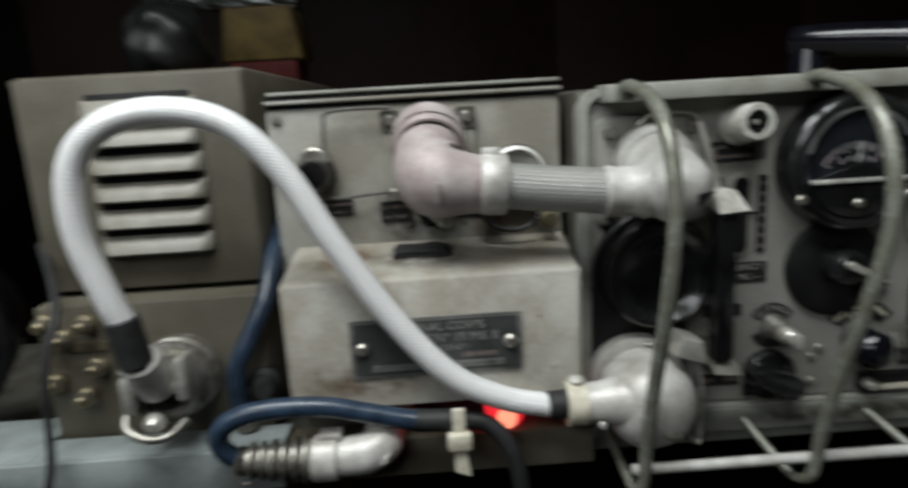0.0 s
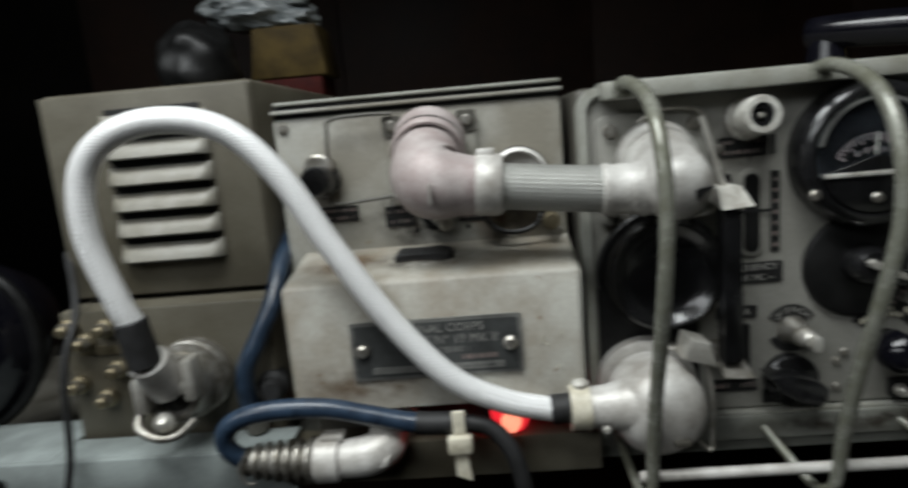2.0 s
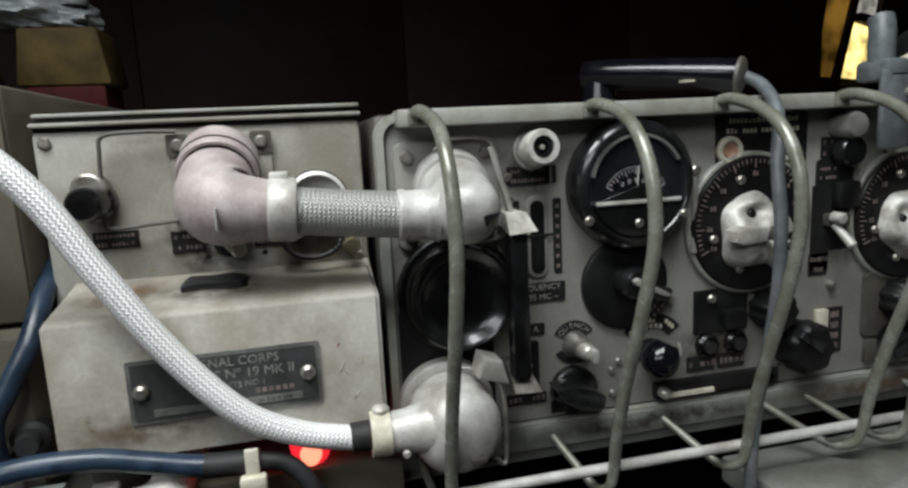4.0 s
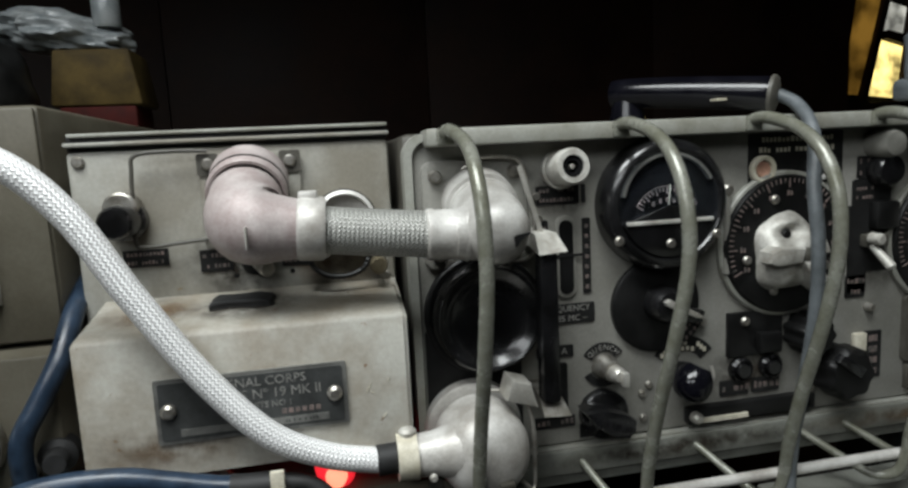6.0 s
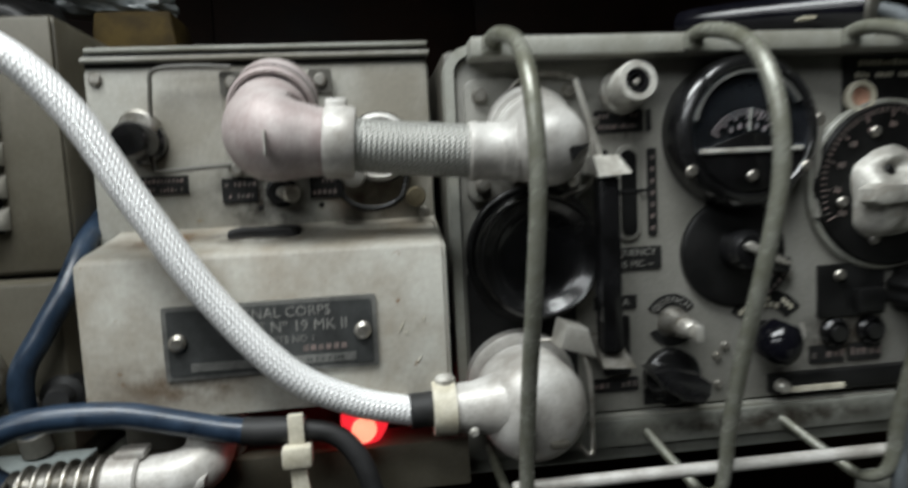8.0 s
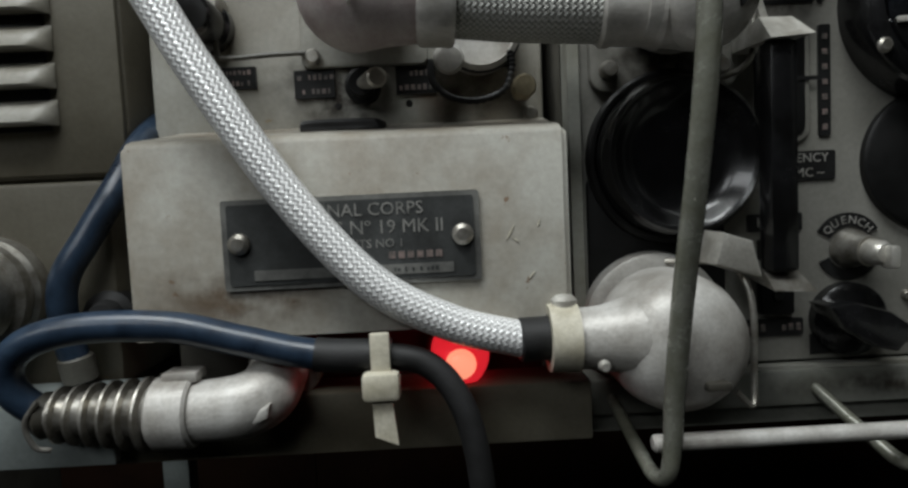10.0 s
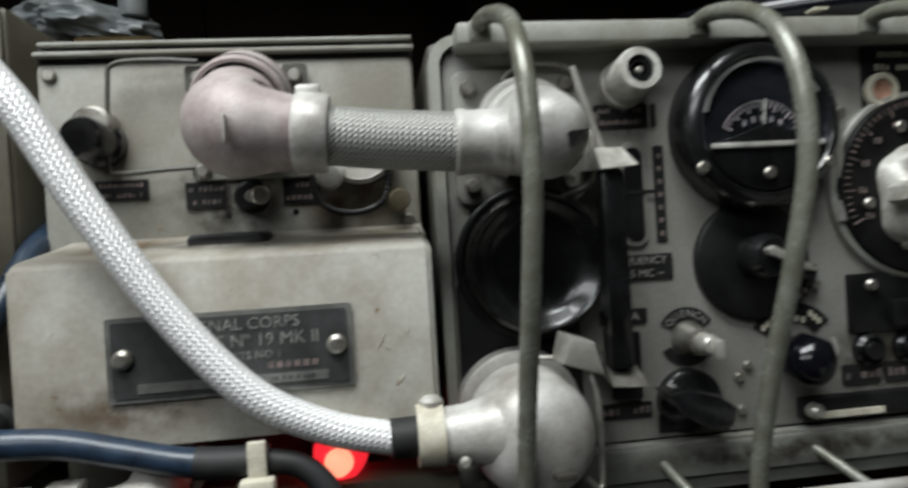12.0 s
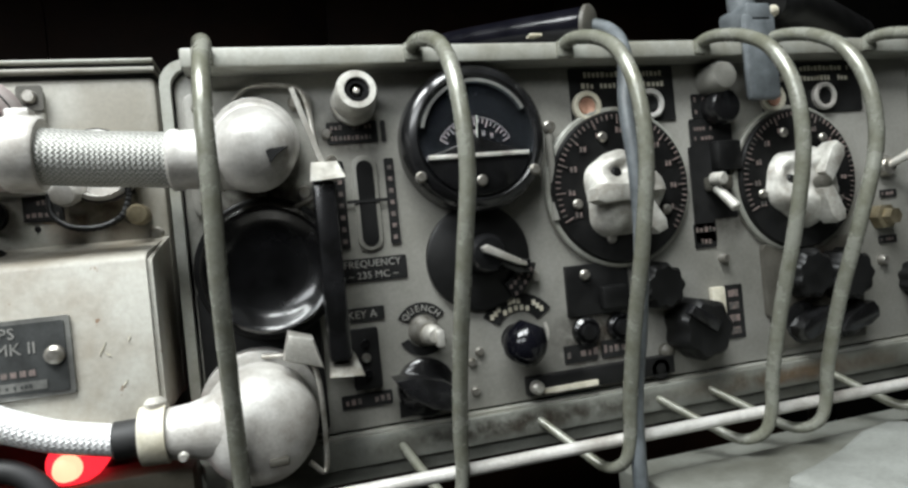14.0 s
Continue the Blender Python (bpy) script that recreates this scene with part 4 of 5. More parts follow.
    for a in (turn, turn + 120, turn + 240):
        screw("grip_screw", gx + 0.0128 * math.cos(radians(a)), -0.0120, gz + 0.0128 * math.sin(radians(a)), 0.0032, g, BLACK, 0.003)
    return d


def dial_label(x0, x1, px, qx, seed):
    lab = part("label_plate", slab(rounded(x0, x1, 1.1640, 1.1945, 0.001, 2), -0.0010, 0.0), LABEL, panel, "black engraved label with two small sockets")
    strokes(text_rows(x0 + 0.004, x1 - 0.002, 1.1872, 1.1942, 1, seed, 0.9), -0.0010, lab, material=IVORY)
    strokes(text_rows(x0 + 0.002, x1 - 0.002, 1.1812, 1.1882, 1, seed + 1, 0.9), -0.0010, lab, material=IVORY)
    for x, m, inside in ((px, IVORY, COPPER), (qx, CAST, BLACK)):
        s = part("socket_ring", lathe((x, -0.001, 1.1735), (0, -1, 0), [(0, 0), (0, 0.0084), (0.0025, 0.0084), (0.0032, 0.0074), (0.0030, 0.0056), (0.0005, 0.0050), (0.0005, 0)], 26), m, lab)
        part("socket_core", lathe((x, -0.0015, 1.1735), (0, -1, 0), [(0, 0), (0, 0.0052), (0.002, 0.0044), (0.0012, 0.0020), (0.0006, 0)], 18), inside, s)


dial_label(0.1148, 0.1788, 0.1232, 0.1622, 61)
tuning_dial(0.1378, 1.1285, 62, 118, (180, -62))
dial_label(0.2385, 0.3120, 0.2445, 0.2822, 63)
tuning_dial(0.2550, 1.1250, 64, 165, (58, -68))
# lower middle
lp = part("lock_plate", box(0.1010, 0.1380, -0.003, 0.0, 1.0610, 1.0885, 0.0006), BLACK, panel)
screw("plate_screw", 0.1120, -0.003, 1.0830, 0.0030, lp)
part("stop_lug", box(0.1190, 0.1340, -0.009, -0.003, 1.0640, 1.0760, 0.0012), BLACK, lp)
for x in (0.1105, 0.1310):
    part("push_button", lathe((x, 0, 1.0525), (0, -1, 0), [(0, 0), (0, 0.0078), (0.003, 0.0078), (0.0045, 0.0062), (0.003, 0.0050), (0.006, 0.0040), (0.006, 0)], 24), BAKELITE, panel)
label_plate(0.0970, 0.1165, 1.0365, 1.0460, rows=1, seed=71)
label_plate(0.1190, 0.1380, 1.0365, 1.0460, rows=1, seed=72)
strip = part("terminal_strip", box(0.0730, 0.1600, -0.006, 0.0, 1.0235, 1.0335, 0.0008), BLACK, panel)
part("terminal", lathe((0.0770, -0.006, 1.0285), (0, -1, 0), [(0, 0), (0, 0.0036), (0.004, 0.0034), (0.0055, 0.0020), (0.0055, 0)], 16), CHROME, strip)
part("strip_card", box(0.0810, 0.1120, -0.0075, -0.006, 1.0245, 1.0272), IVORY, strip)
fluted_knob(0.1520, 1.0730, 0.0125, 0.018, panel)
fluted_knob(0.1745, 1.0470, 0.0165, 0.020, panel, flutes=7)
part("pointer_fin", slab([(0.1600, 1.0580), (0.1640, 1.0620), (0.1800, 1.0520), (0.1760, 1.0460)], -0.0240, -0.0190, 0.001), BAKELITE, panel)
part("mode_label_block", box(0.1900, 0.1985, -0.004, 0.0, 1.0500, 1.0670, 0.0008), IVORY, panel)
lab = label_plate(0.1990, 0.2120, 1.0360, 1.0670, rows=0)
strokes([(0.2022, 0.2088, 1.0385 + i * 0.0072, 1.0425 + i * 0.0072) for i in range(4)], -0.0009, lab)
part("small_stud", lathe((0.1585, 0, 1.0350), (0, -1, 0), [(0, 0), (0, 0.0045), (0.003, 0.0045), (0.005, 0.0025), (0.0055, 0)], 16), RIM, panel)
part("small_jack", lathe((0.1510, 0, 1.0270), (0, -1, 0), [(0, 0), (0, 0.0055), (0.006, 0.0055), (0.006, 0.0030), (0.002, 0)], 18), BLACK, panel)
# between the dials
part("bottle_cap_knob", lathe((0.2020, 0.0, 1.1850), (0, -1, 0), [(0, 0), (0, 0.0085), (0.012, 0.0085), (0.016, 0.0070), (0.018, 0.0)], 24), PANEL, panel)
part("dark_knob", lathe((0.2055, 0.0, 1.1690), (0, -1, 0), [(0, 0), (0, 0.0100), (0.009, 0.0100), (0.011, 0.0085), (0.0115, 0)], 24), BAKELITE, panel)
label_plate(0.1900, 0.2065, 1.1645, 1.1780, rows=2, seed=81)
label_plate(0.1885, 0.2030, 1.1500, 1.1610, rows=2, seed=82)
label_plate(0.2065, 0.2190, 1.1655, 1.1790, rows=1, seed=83)
label_plate(0.1850, 0.1985, 1.0930, 1.1480, rows=0)
part("lever_plate", slab(rounded(0.1870, 0.2150, 1.1060, 1.1640, 0.002, 3), -0.0008, 0.0), LABEL, panel)
part("lock_block", box(0.1990, 0.2150, -0.008, 0.0, 1.1330, 1.1500, 0.0015), BLACK, panel)
lev = part("flick_lever", box(0.1930, 0.2060, -0.010, 0.0, 1.1220, 1.1300, 0.0015), RIM, panel)
part("lever", rod((0.1950, -0.008, 1.1240), (0.1985, -0.020, 1.1110), 0.0024, 12, r2=0.0030), ALLOY_KNOB, lev)
part("lever", rod((0.1935, -0.008, 1.1285), (0.1950, -0.016, 1.1280), 0.0036, 12), ALLOY_KNOB, lev)
label_plate(0.1840, 0.1980, 1.0900, 1.1040, rows=2, seed=84)
screw("panel_screw", 0.2010, 0, 1.0830, 0.0028, panel, out=0.005)
# right end
part("cover_plate", box(0.2300, 0.2960, -0.004, 0.0, 1.0260, 1.0420, 0.0006), RIM, panel)
part("switch_plate", slab(rounded(0.2270, 0.2980, 1.0440, 1.0885, 0.004, 4), -0.003, 0.0, 0.0006), RIM, panel)
fluted_knob(0.2520, 1.0690, 0.0140, 0.016, panel)
fluted_knob(0.2780, 1.0660, 0.0150, 0.018, panel)
pointer_knob(0.2500, 1.0400, 0.0125, 30, panel)
pointer_knob(0.2830, 1.0400, 0.0135, 200, panel)
label_plate(0.3180, 0.3210, 1.1600, 1.1660, rows=0)
label_plate(0.3200, 0.3330, 1.1085, 1.1135, rows=1, seed=91)
label_plate(0.3160, 0.3300, 1.0800, 1.0850, rows=1, seed=92)
tg = part("toggle_switch", lathe((0.3240, 0, 1.1280), (0, -1, 0), [(0, 0), (0, 0.0065), (0.004, 0.0065), (0.006, 0.0050), (0.006, 0)], 18), STEEL, panel)
part("lever", rod((0.3240, -0.004, 1.1280), (0.3330, -0.018, 1.1360), 0.0022, 10, r2=0.0034), CHROME, tg)
part("lock_nut", lathe((0.3180, 0, 1.0970), (0, -1, 0), [(0, 0), (0, 0.0080), (0.006, 0.0080), (0.007, 0.0055), (0.012, 0.0050), (0.012, 0)], 6), BRASS, panel)
fluted_knob(0.3400, 1.0560, 0.0120, 0.018, panel)
screw("panel_screw", 0.3170, 0, 1.0700, 0.0034, panel, out=0.004)

# ---- guard of bent bars in front of the set ----
guard = thing("bar_guard", (0.12, -0.03, 1.0), "olive-grey bent bar guard hooked over the radio's top rail", "guard")
for x, low_x, foot in ((-0.0650, -0.0670, -0.0765), (0.0300, 0.0235, 0.0040), (0.1095, 0.1060, 0.0767), (0.1910, 0.1860, 0.1465), (0.2335, 0.2200, 0.1800), (0.3060, 0.2900, 0.2580)):
    mid, lean = (x + low_x) / 2, low_x - foot
    turn = [(low_x, -0.0462, 1.0080), (low_x - 0.10 * lean, -0.0440, 0.9965), (low_x - 0.30 * lean, -0.0360, 0.9925), (low_x - 0.55 * lean, -0.0240, 0.9985), (foot, -0.0030, 1.0120)]
    part("bar", tube([(x - 0.004, -0.012, 1.1995), (x - 0.004, -0.019, 1.2025), (x - 0.0025, -0.030, 1.2020), (x, -0.048, 1.1955), (x, -0.064, 1.1835), (x, -0.0745, 1.1630), (x, -0.0760, 1.1350), (mid, -0.0700, 1.1000), (low_x * 0.7 + mid * 0.3, -0.0580, 1.0600), (low_x, -0.0490, 1.0250)] + turn, 0.0030, 12, 7, radii=lambda t: 1.15 - 0.40 * max(0.0, (t - 0.62) / 0.38)), BAR, guard)
    part("hook_plate", box(x - 0.0080, x + 0.0010, -0.0190, -0.0150, 1.1960, 1.2045, 0.0012), BAR, guard)
part("cross_rod", rod((-0.0720, -0.0410, 1.0060), (0.3600, -0.0410, 1.0060), 0.0030, 12), CAST, guard, "bright worn cross rod")

# ---- handset on the set ----
handset = thing("handset", (0.07, 0.03, 1.2030), "dark blue-black bakelite handset lying on top of the radio", "handset")
part("grip", tube([(0.0630, 0.066, 1.2255), (0.0710, 0.056, 1.2250), (0.0930, 0.034, 1.2225), (0.1210, 0.004, 1.2180), (0.1290, -0.005, 1.2165)], 0.0098, 22, 8, radii=lambda t: 0.95 + 0.12 * t), DEEP_GLOSS, handset)
part("earpiece", lathe((0.0690, 0.0600, 1.2225), (0, 0, -1), [(0, 0.0), (0, 0.0090), (0.010, 0.0110), (0.0175, 0.0125), (0.0192, 0.0115), (0.0192, 0)], 28), DEEP_GLOSS, handset)
part("end_ring", lathe((0.1270, -0.0030, 1.2168), (1, -1.1, -0.2), [(0, 0.008), (0, 0.0112), (0.002, 0.0112), (0.003, 0.0102), (0.006, 0.0)], 24), RIM, handset)
part("cord", tube([(0.1300, -0.0065, 1.2160), (0.1330, -0.0180, 1.2090), (0.1280, -0.0360, 1.1930), (0.1190, -0.0480, 1.1640), (0.1180, -0.0530, 1.1350), (0.1175, -0.0530, 1.1000), (0.1150, -0.0490, 1.0600), (0.1105, -0.0460, 1.0200), (0.1090, -0.0460, 0.9600), (0.1090, -0.0460, 0.9360)], 0.0036, 12, 8), CABLE, handset, "blue-grey rubber cord")
part("label_patch", box(0.098, 0.105, 0.0060, 0.0120, 1.2150, 1.2162), IVORY, handset)

second = thing("microphone", (0.30, 0.02, 1.2045), "dark microphone body lying on the radio with a pale plug", "microphone")
part("body", tube([(0.2480, -0.004, 1.2290), (0.2600, 0.000, 1.2300), (0.3000, 0.016, 1.2260), (0.3500, 0.036, 1.2200)], 0.0130, 20, 7, radii=lambda t: 0.7 + 0.4 * min(1, t * 3)), BLACK, second)
part("plug", box(0.2120, 0.2330, -0.0230, -0.0170, 1.1690, 1.2170, 0.003), CABLE, second, "blue-grey plug hung over the rail")
part("plug_head", box(0.2140, 0.2310, -0.0230, 0.0020, 1.2100, 1.2230, 0.003), CABLE, second)
part("plug_ferrule", rod((0.2300, -0.010, 1.2180), (0.2480, -0.006, 1.2240), 0.0035, 12), IVORY, second)
part("strain_relief", tube([(0.2220, -0.010, 1.2200), (0.2215, -0.010, 1.2300), (0.2225, -0.009, 1.2400), (0.2240, -0.006, 1.2480)], 0.0075, 14, 7), CABLE, second)

# ---- braided hose and its two plugs ----
hose = thing("braided_hose", (-0.20, -0.045, 1.03), "bright silver braided hose arching between two plugs", "hose")
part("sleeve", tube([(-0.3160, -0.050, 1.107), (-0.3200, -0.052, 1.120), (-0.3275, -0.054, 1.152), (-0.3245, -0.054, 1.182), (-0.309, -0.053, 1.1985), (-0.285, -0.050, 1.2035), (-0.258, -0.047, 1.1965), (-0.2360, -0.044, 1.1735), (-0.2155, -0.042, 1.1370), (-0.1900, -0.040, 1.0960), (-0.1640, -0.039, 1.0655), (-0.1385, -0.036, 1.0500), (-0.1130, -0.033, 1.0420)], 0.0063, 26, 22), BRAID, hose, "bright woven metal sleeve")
part("black_band", rod((-0.1150, -0.033, 1.0420), (-0.1035, -0.032, 1.0420), 0.0076, 24), RUBBER, hose)
part("black_band", rod((-0.3168, -0.0505, 1.1100), (-0.3135, -0.0490, 1.0860), 0.0080, 24), RUBBER, hose)
plug = part("plug", lathe((-0.0590, 0.0, 1.0400), (0, -1, -0.08), [(0, 0), (0, 0.0205), (0.010, 0.0205), (0.011, 0.0235), (0.016, 0.0245), (0.030, 0.0245), (0.038, 0.0225), (0.044, 0.0170), (0.0475, 0.0090), (0.0485, 0)], 44), CAST, hose, "rounded cast alloy plug")
part("neck", lathe((-0.0960, -0.031, 1.0410), (1, 0, 0), [(0, 0), (0, 0.0105), (0.010, 0.0112), (0.020, 0.0140), (0.028, 0.0150), (0.028, 0)], 30), CAST, plug)
clamp = part("clamp", lathe((-0.1045, -0.0315, 1.0418), (1, 0, 0), [(0, 0.0085), (0, 0.0118), (0.0100, 0.0122), (0.0100, 0.0085)], 28), IVORY, plug, "pale hose clamp")
part("clamp_screw", lathe((-0.0985, -0.0315, 1.0520), (0, 0, 1), [(0, 0), (0, 0.0045), (0.003, 0.0045), (0.0045, 0.0030), (0.005, 0)], 18), ALLOY_KNOB, clamp)
part("rivet", lathe((-0.0880, -0.0430, 1.0340), (0, -1, 0), [(0, 0), (0, 0.0022), (0.002, 0.0014), (0.002, 0)], 12), CHROME, plug)
part("cast_notch", box(-0.0560, -0.0480, -0.0490, -0.0440, 1.0250, 1.0280, 0.0008), RIM, plug)
part("wire_bail", tube([(-0.0560, -0.012, 1.0645), (-0.0400, -0.020, 1.0640), (-0.0345, -0.028, 1.0600), (-0.0325, -0.032, 1.0480), (-0.0325, -0.032, 1.0250), (-0.0340, -0.034, 1.0150), (-0.0400, -0.034, 1.0200)], 0.0012, 8, 7), STEEL, plug)
part("bail_lug", slab([(-0.0470, 1.0650), (-0.0440, 1.0760), (-0.0335, 1.0725), (-0.0300, 1.0590)], -0.036, -0.020, 0.002), CHROME, plug)
part("coupling_ring", lathe((-0.0590, -0.001, 1.0410), (0, -1, -0.08), [(0, 0.018), (0, 0.0270), (0.007, 0.0270), (0.008, 0.0255), (0.008, 0.018)], 40), CAST, plug)
end = part("plug", lathe((-0.3110, 0.0, 1.0640), (-0.02, -1, 0), [(0, 0), (0, 0.0215), (0.010, 0.0215), (0.011, 0.0195), (0.013, 0.0195), (0.014, 0.0210), (0.018, 0.0210), (0.019, 0.0180), (0.032, 0.0172), (0.036, 0.0150), (0.0365, 0.0120), (0.030, 0.0105), (0.030, 0)], 36), STEEL, hose, "worn cast plug on the lower box")
part("hose_neck", rod((-0.3136, -0.047, 1.0880), (-0.3115, -0.034, 1.0680), 0.0100, 24), CAST, end)
part("dark_hollow", lathe((-0.3115, -0.0290, 1.0600), (0, -1, 0), [(0, 0), (0, 0.0112), (0.002, 0.0112), (0.002, 0)], 28), BLACK, end)
part("cross_bar", box(-0.3250, -0.2980, -0.0400, -0.0340, 1.0655, 1.0725, 0.002), CHROME, end)
part("cross_bar", box(-0.3290, -0.3215, -0.0420, -0.0300, 1.0560, 1.0760, 0.0025), CHROME, end)
part("clip", box(-0.3010, -0.2950, -0.0420, -0.0280, 1.0620, 1.0850, 0.0022), CHROME, end)
part("clip", tube([(-0.3290, -0.036, 1.0560), (-0.3270, -0.043, 1.0500), (-0.3170, -0.046, 1.0455), (-0.3060, -0.045, 1.0460), (-0.2980, -0.040, 1.0520)], 0.0022, 10, 6), STEEL, end, "bent spring clip")
part("ball_screw", lathe((-0.3130, -0.042, 1.0525), (0, -1, 0), [(0, 0), (0, 0.0055), (0.003, 0.0050), (0.006, 0.0022), (0.0062, 0)], 18), CHROME, end)

# ---- louvred box and the box under it ----
spk = thing("louvred_box", (-0.325, 0.10, 1.106), "khaki-brown metal box with six pale louvres, on a lower box", "speaker")
part("body", box(-0.3870, -0.2640, 0.0150, 0.36, 1.1065, 1.2255, 0.0035), KHAKI, spk)
part("front_lip", box(-0.3855, -0.2655, 0.0125, 0.0155, 1.1085, 1.2240, 0.0012), KHAKI, spk)
# flat black sheet: paints the shade in the gaps between the louvres
part("louvre_gap_shade", box(-0.3480, -0.2935, 0.0113, 0.0130, 1.1265, 1.2150, 0.0004), BLACK, spk)
for i in range(6):
    z = 1.1282 + i * 0.0146
    bm = bmesh.new()
    rings = []
    for x, k in ((-0.3510, 0.12), (-0.3496, 0.60), (-0.3470, 0.92), (-0.3430, 1.0), (-0.2985, 1.0), (-0.2945, 0.92), (-0.2919, 0.60), (-0.2905, 0.12)):
        prof = [(0.0122, 0.0004), (0.0122 - 0.0078 * k, 0.0002), (0.0122 - 0.0086 * k, 0.0012), (0.0122 - 0.0078 * k, 0.0040), (0.0122 - 0.0052 * k, 0.0076), (0.0122 - 0.0018 * k, 0.0100), (0.0122, 0.0106)]
        rings.append([bm.verts.new((x, y, z + h)) for y, h in prof])
    bm.faces.new(rings[0]), bm.faces.new(rings[-1][::-1])
    for a, b_ in zip(rings, rings[1:]):
        for k in range(7):
            m_ = (k + 1) % 7
            bm.faces.new((a[k], a[m_], b_[m_], b_[k]))
    bmesh.ops.recalc_face_normals(bm, faces=bm.faces)
    part("louvre", bm, SLAT, spk)

low = thing("junction_box", (-0.325, 0.10, 1.034), "olive-brown junction box with terminals, on the rack shelf", "junction box")
part("body", box(-0.3860, -0.2650, -0.0040, 0.355, 1.0260, 1.1050, 0.002), KHAKI, low)
part("foot", box(-0.3800, -0.2700, 0.006, 0.35, 1.0120, 1.0270, 0.001), RIM, low)
for x, z in ((-0.3720, 1.0870), (-0.3590, 1.0945), (-0.3800, 1.0960), (-0.3560, 1.0700), (-0.3800, 1.0620), (-0.3650, 1.0530)):
    t_ = part("terminal", lathe((x, -0.004, z), (0, -1, 0), [(0, 0), (0, 0.0055), (0.003, 0.0055), (0.004, 0.0036), (0.010, 0.0032), (0.011, 0.0020), (0.011, 0)], 12), BRASS, low)
    part("nut", lathe((x, -0.009, z), (0, -1, 0), [(0, 0), (0, 0.0044), (0.003, 0.0044), (0.003, 0)], 6), STEEL, t_)
part("label_plate", box(-0.3770, -0.3500, -0.0055, -0.004, 1.0790, 1.0840), BRASS, low)
part("side_socket", lathe((-0.2700, 0.004, 1.0540), (0.2, -1, 0), [(0, 0), (0, 0.0090), (0.010, 0.0090), (0.012, 0.0060), (0.020, 0.0050), (0.020, 0)], 18), RUBBER, low)
part("side_stud", lathe((-0.2790, -0.004, 1.0500), (0, -1, 0), [(0, 0), (0, 0.0038), (0.006, 0.0038), (0.009, 0.0018), (0.0095, 0)], 8), STEEL, low)

# ---- hoses and fittings along the shelf edge ----
bh = thing("blue_hose", (-0.27, -0.01, 1.04), "blue-black rubber hose between the boxes", "hose")
part("sleeve", tube([(-0.2605, 0.060, 1.1400), (-0.2605, 0.020, 1.1230), (-0.2620, -0.004, 1.1020), (-0.2700, -0.012, 1.0840), (-0.2780, -0.016, 1.0680), (-0.2800, -0.014, 1.0500), (-0.2780, -0.012, 1.0370)], 0.0052, 16, 10), BLUE, bh)
part("ferrule", rod((-0.2785, -0.012, 1.040), (-0.2775, -0.011, 1.030), 0.0062, 18), RIM, bh)
bh = thing("blue_hose", (-0.23, -0.04, 1.03), "blue-grey rubber hose along the shelf edge", "hose")
part("sleeve", tube([(-0.2660, -0.036, 1.0200), (-0.2800, -0.042, 1.0330), (-0.2820, -0.044, 1.0440), (-0.2740, -0.044, 1.0520), (-0.2560, -0.043, 1.0555), (-0.2300, -0.041, 1.0540), (-0.2080, -0.039, 1.0480), (-0.1850, -0.038, 1.0420), (-0.1600, -0.037, 1.0400)], 0.0052, 16, 10), BLUE, bh)
part("tape_wrap", tube([(-0.1840, -0.038, 1.0418), (-0.1780, -0.0378, 1.0410), (-0.1700, -0.0375, 1.0405), (-0.1585, -0.037, 1.0400)], 0.0058, 16, 8), RUBBER, bh, "black tape wrap")
solid("black_cable", tube([(-0.1780, -0.036, 1.0405), (-0.1620, -0.037, 1.0400), (-0.1480, -0.037, 1.0370), (-0.1380, -0.038, 1.0270), (-0.1320, -0.039, 1.0100), (-0.1290, -0.038, 0.9800), (-0.1280, -0.037, 0.9300)], 0.0045, 14, 10), RUBBER, "black rubber cable hanging over the shelf edge", "cable")
fit_ = thing("ribbed_connector", (-0.23, -0.035, 1.01), "silver elbow connector with a ribbed flexible tail", "connector")
part("elbow", tube([(-0.2010, -0.014, 1.0345), (-0.2005, -0.024, 1.0325), (-0.2020, -0.0340, 1.0285), (-0.2080, -0.0385, 1.0262), (-0.2150, -0.0395, 1.0255), (-0.2260, -0.0395, 1.0250)], 0.0098, 24, 8, radii=lambda t: 1.0 + 0.10 * math.sin(t * 3.1)), CAST, fit_, "worn cast alloy elbow")
part("slanted_flat", slab([(-0.2060, 1.0205), (-0.1985, 1.0235), (-0.1975, 1.0285), (-0.2040, 1.0255)], -0.0475, -0.0390, 0.0012), CAST, fit_)
knurl = bmesh.new()
rims = []
for h, k in ((0.0, 0.92), (0.001, 1.0), (0.006, 1.0), (0.007, 0.92)):
    rims.append([knurl.verts.new((-0.1990 + 0.0135 * k * (1 + 0.03 * (i % 2)) * math.cos(2 * math.pi * i / 64), -0.012 - h, 1.0345 + 0.0135 * k * (1 + 0.03 * (i % 2)) * math.sin(2 * math.pi * i / 64))) for i in range(64)])
for a, b_ in zip(rims, rims[1:]):
    for i in range(64):
        knurl.faces.new((a[i], a[(i + 1) % 64], b_[(i + 1) % 64], b_[i]))
knurl.faces.new(rims[0][::-1]), knurl.faces.new(rims[-1])
bmesh.ops.recalc_face_normals(knurl, faces=knurl.faces)
part("knurled_ring", knurl, STEEL, fit_)
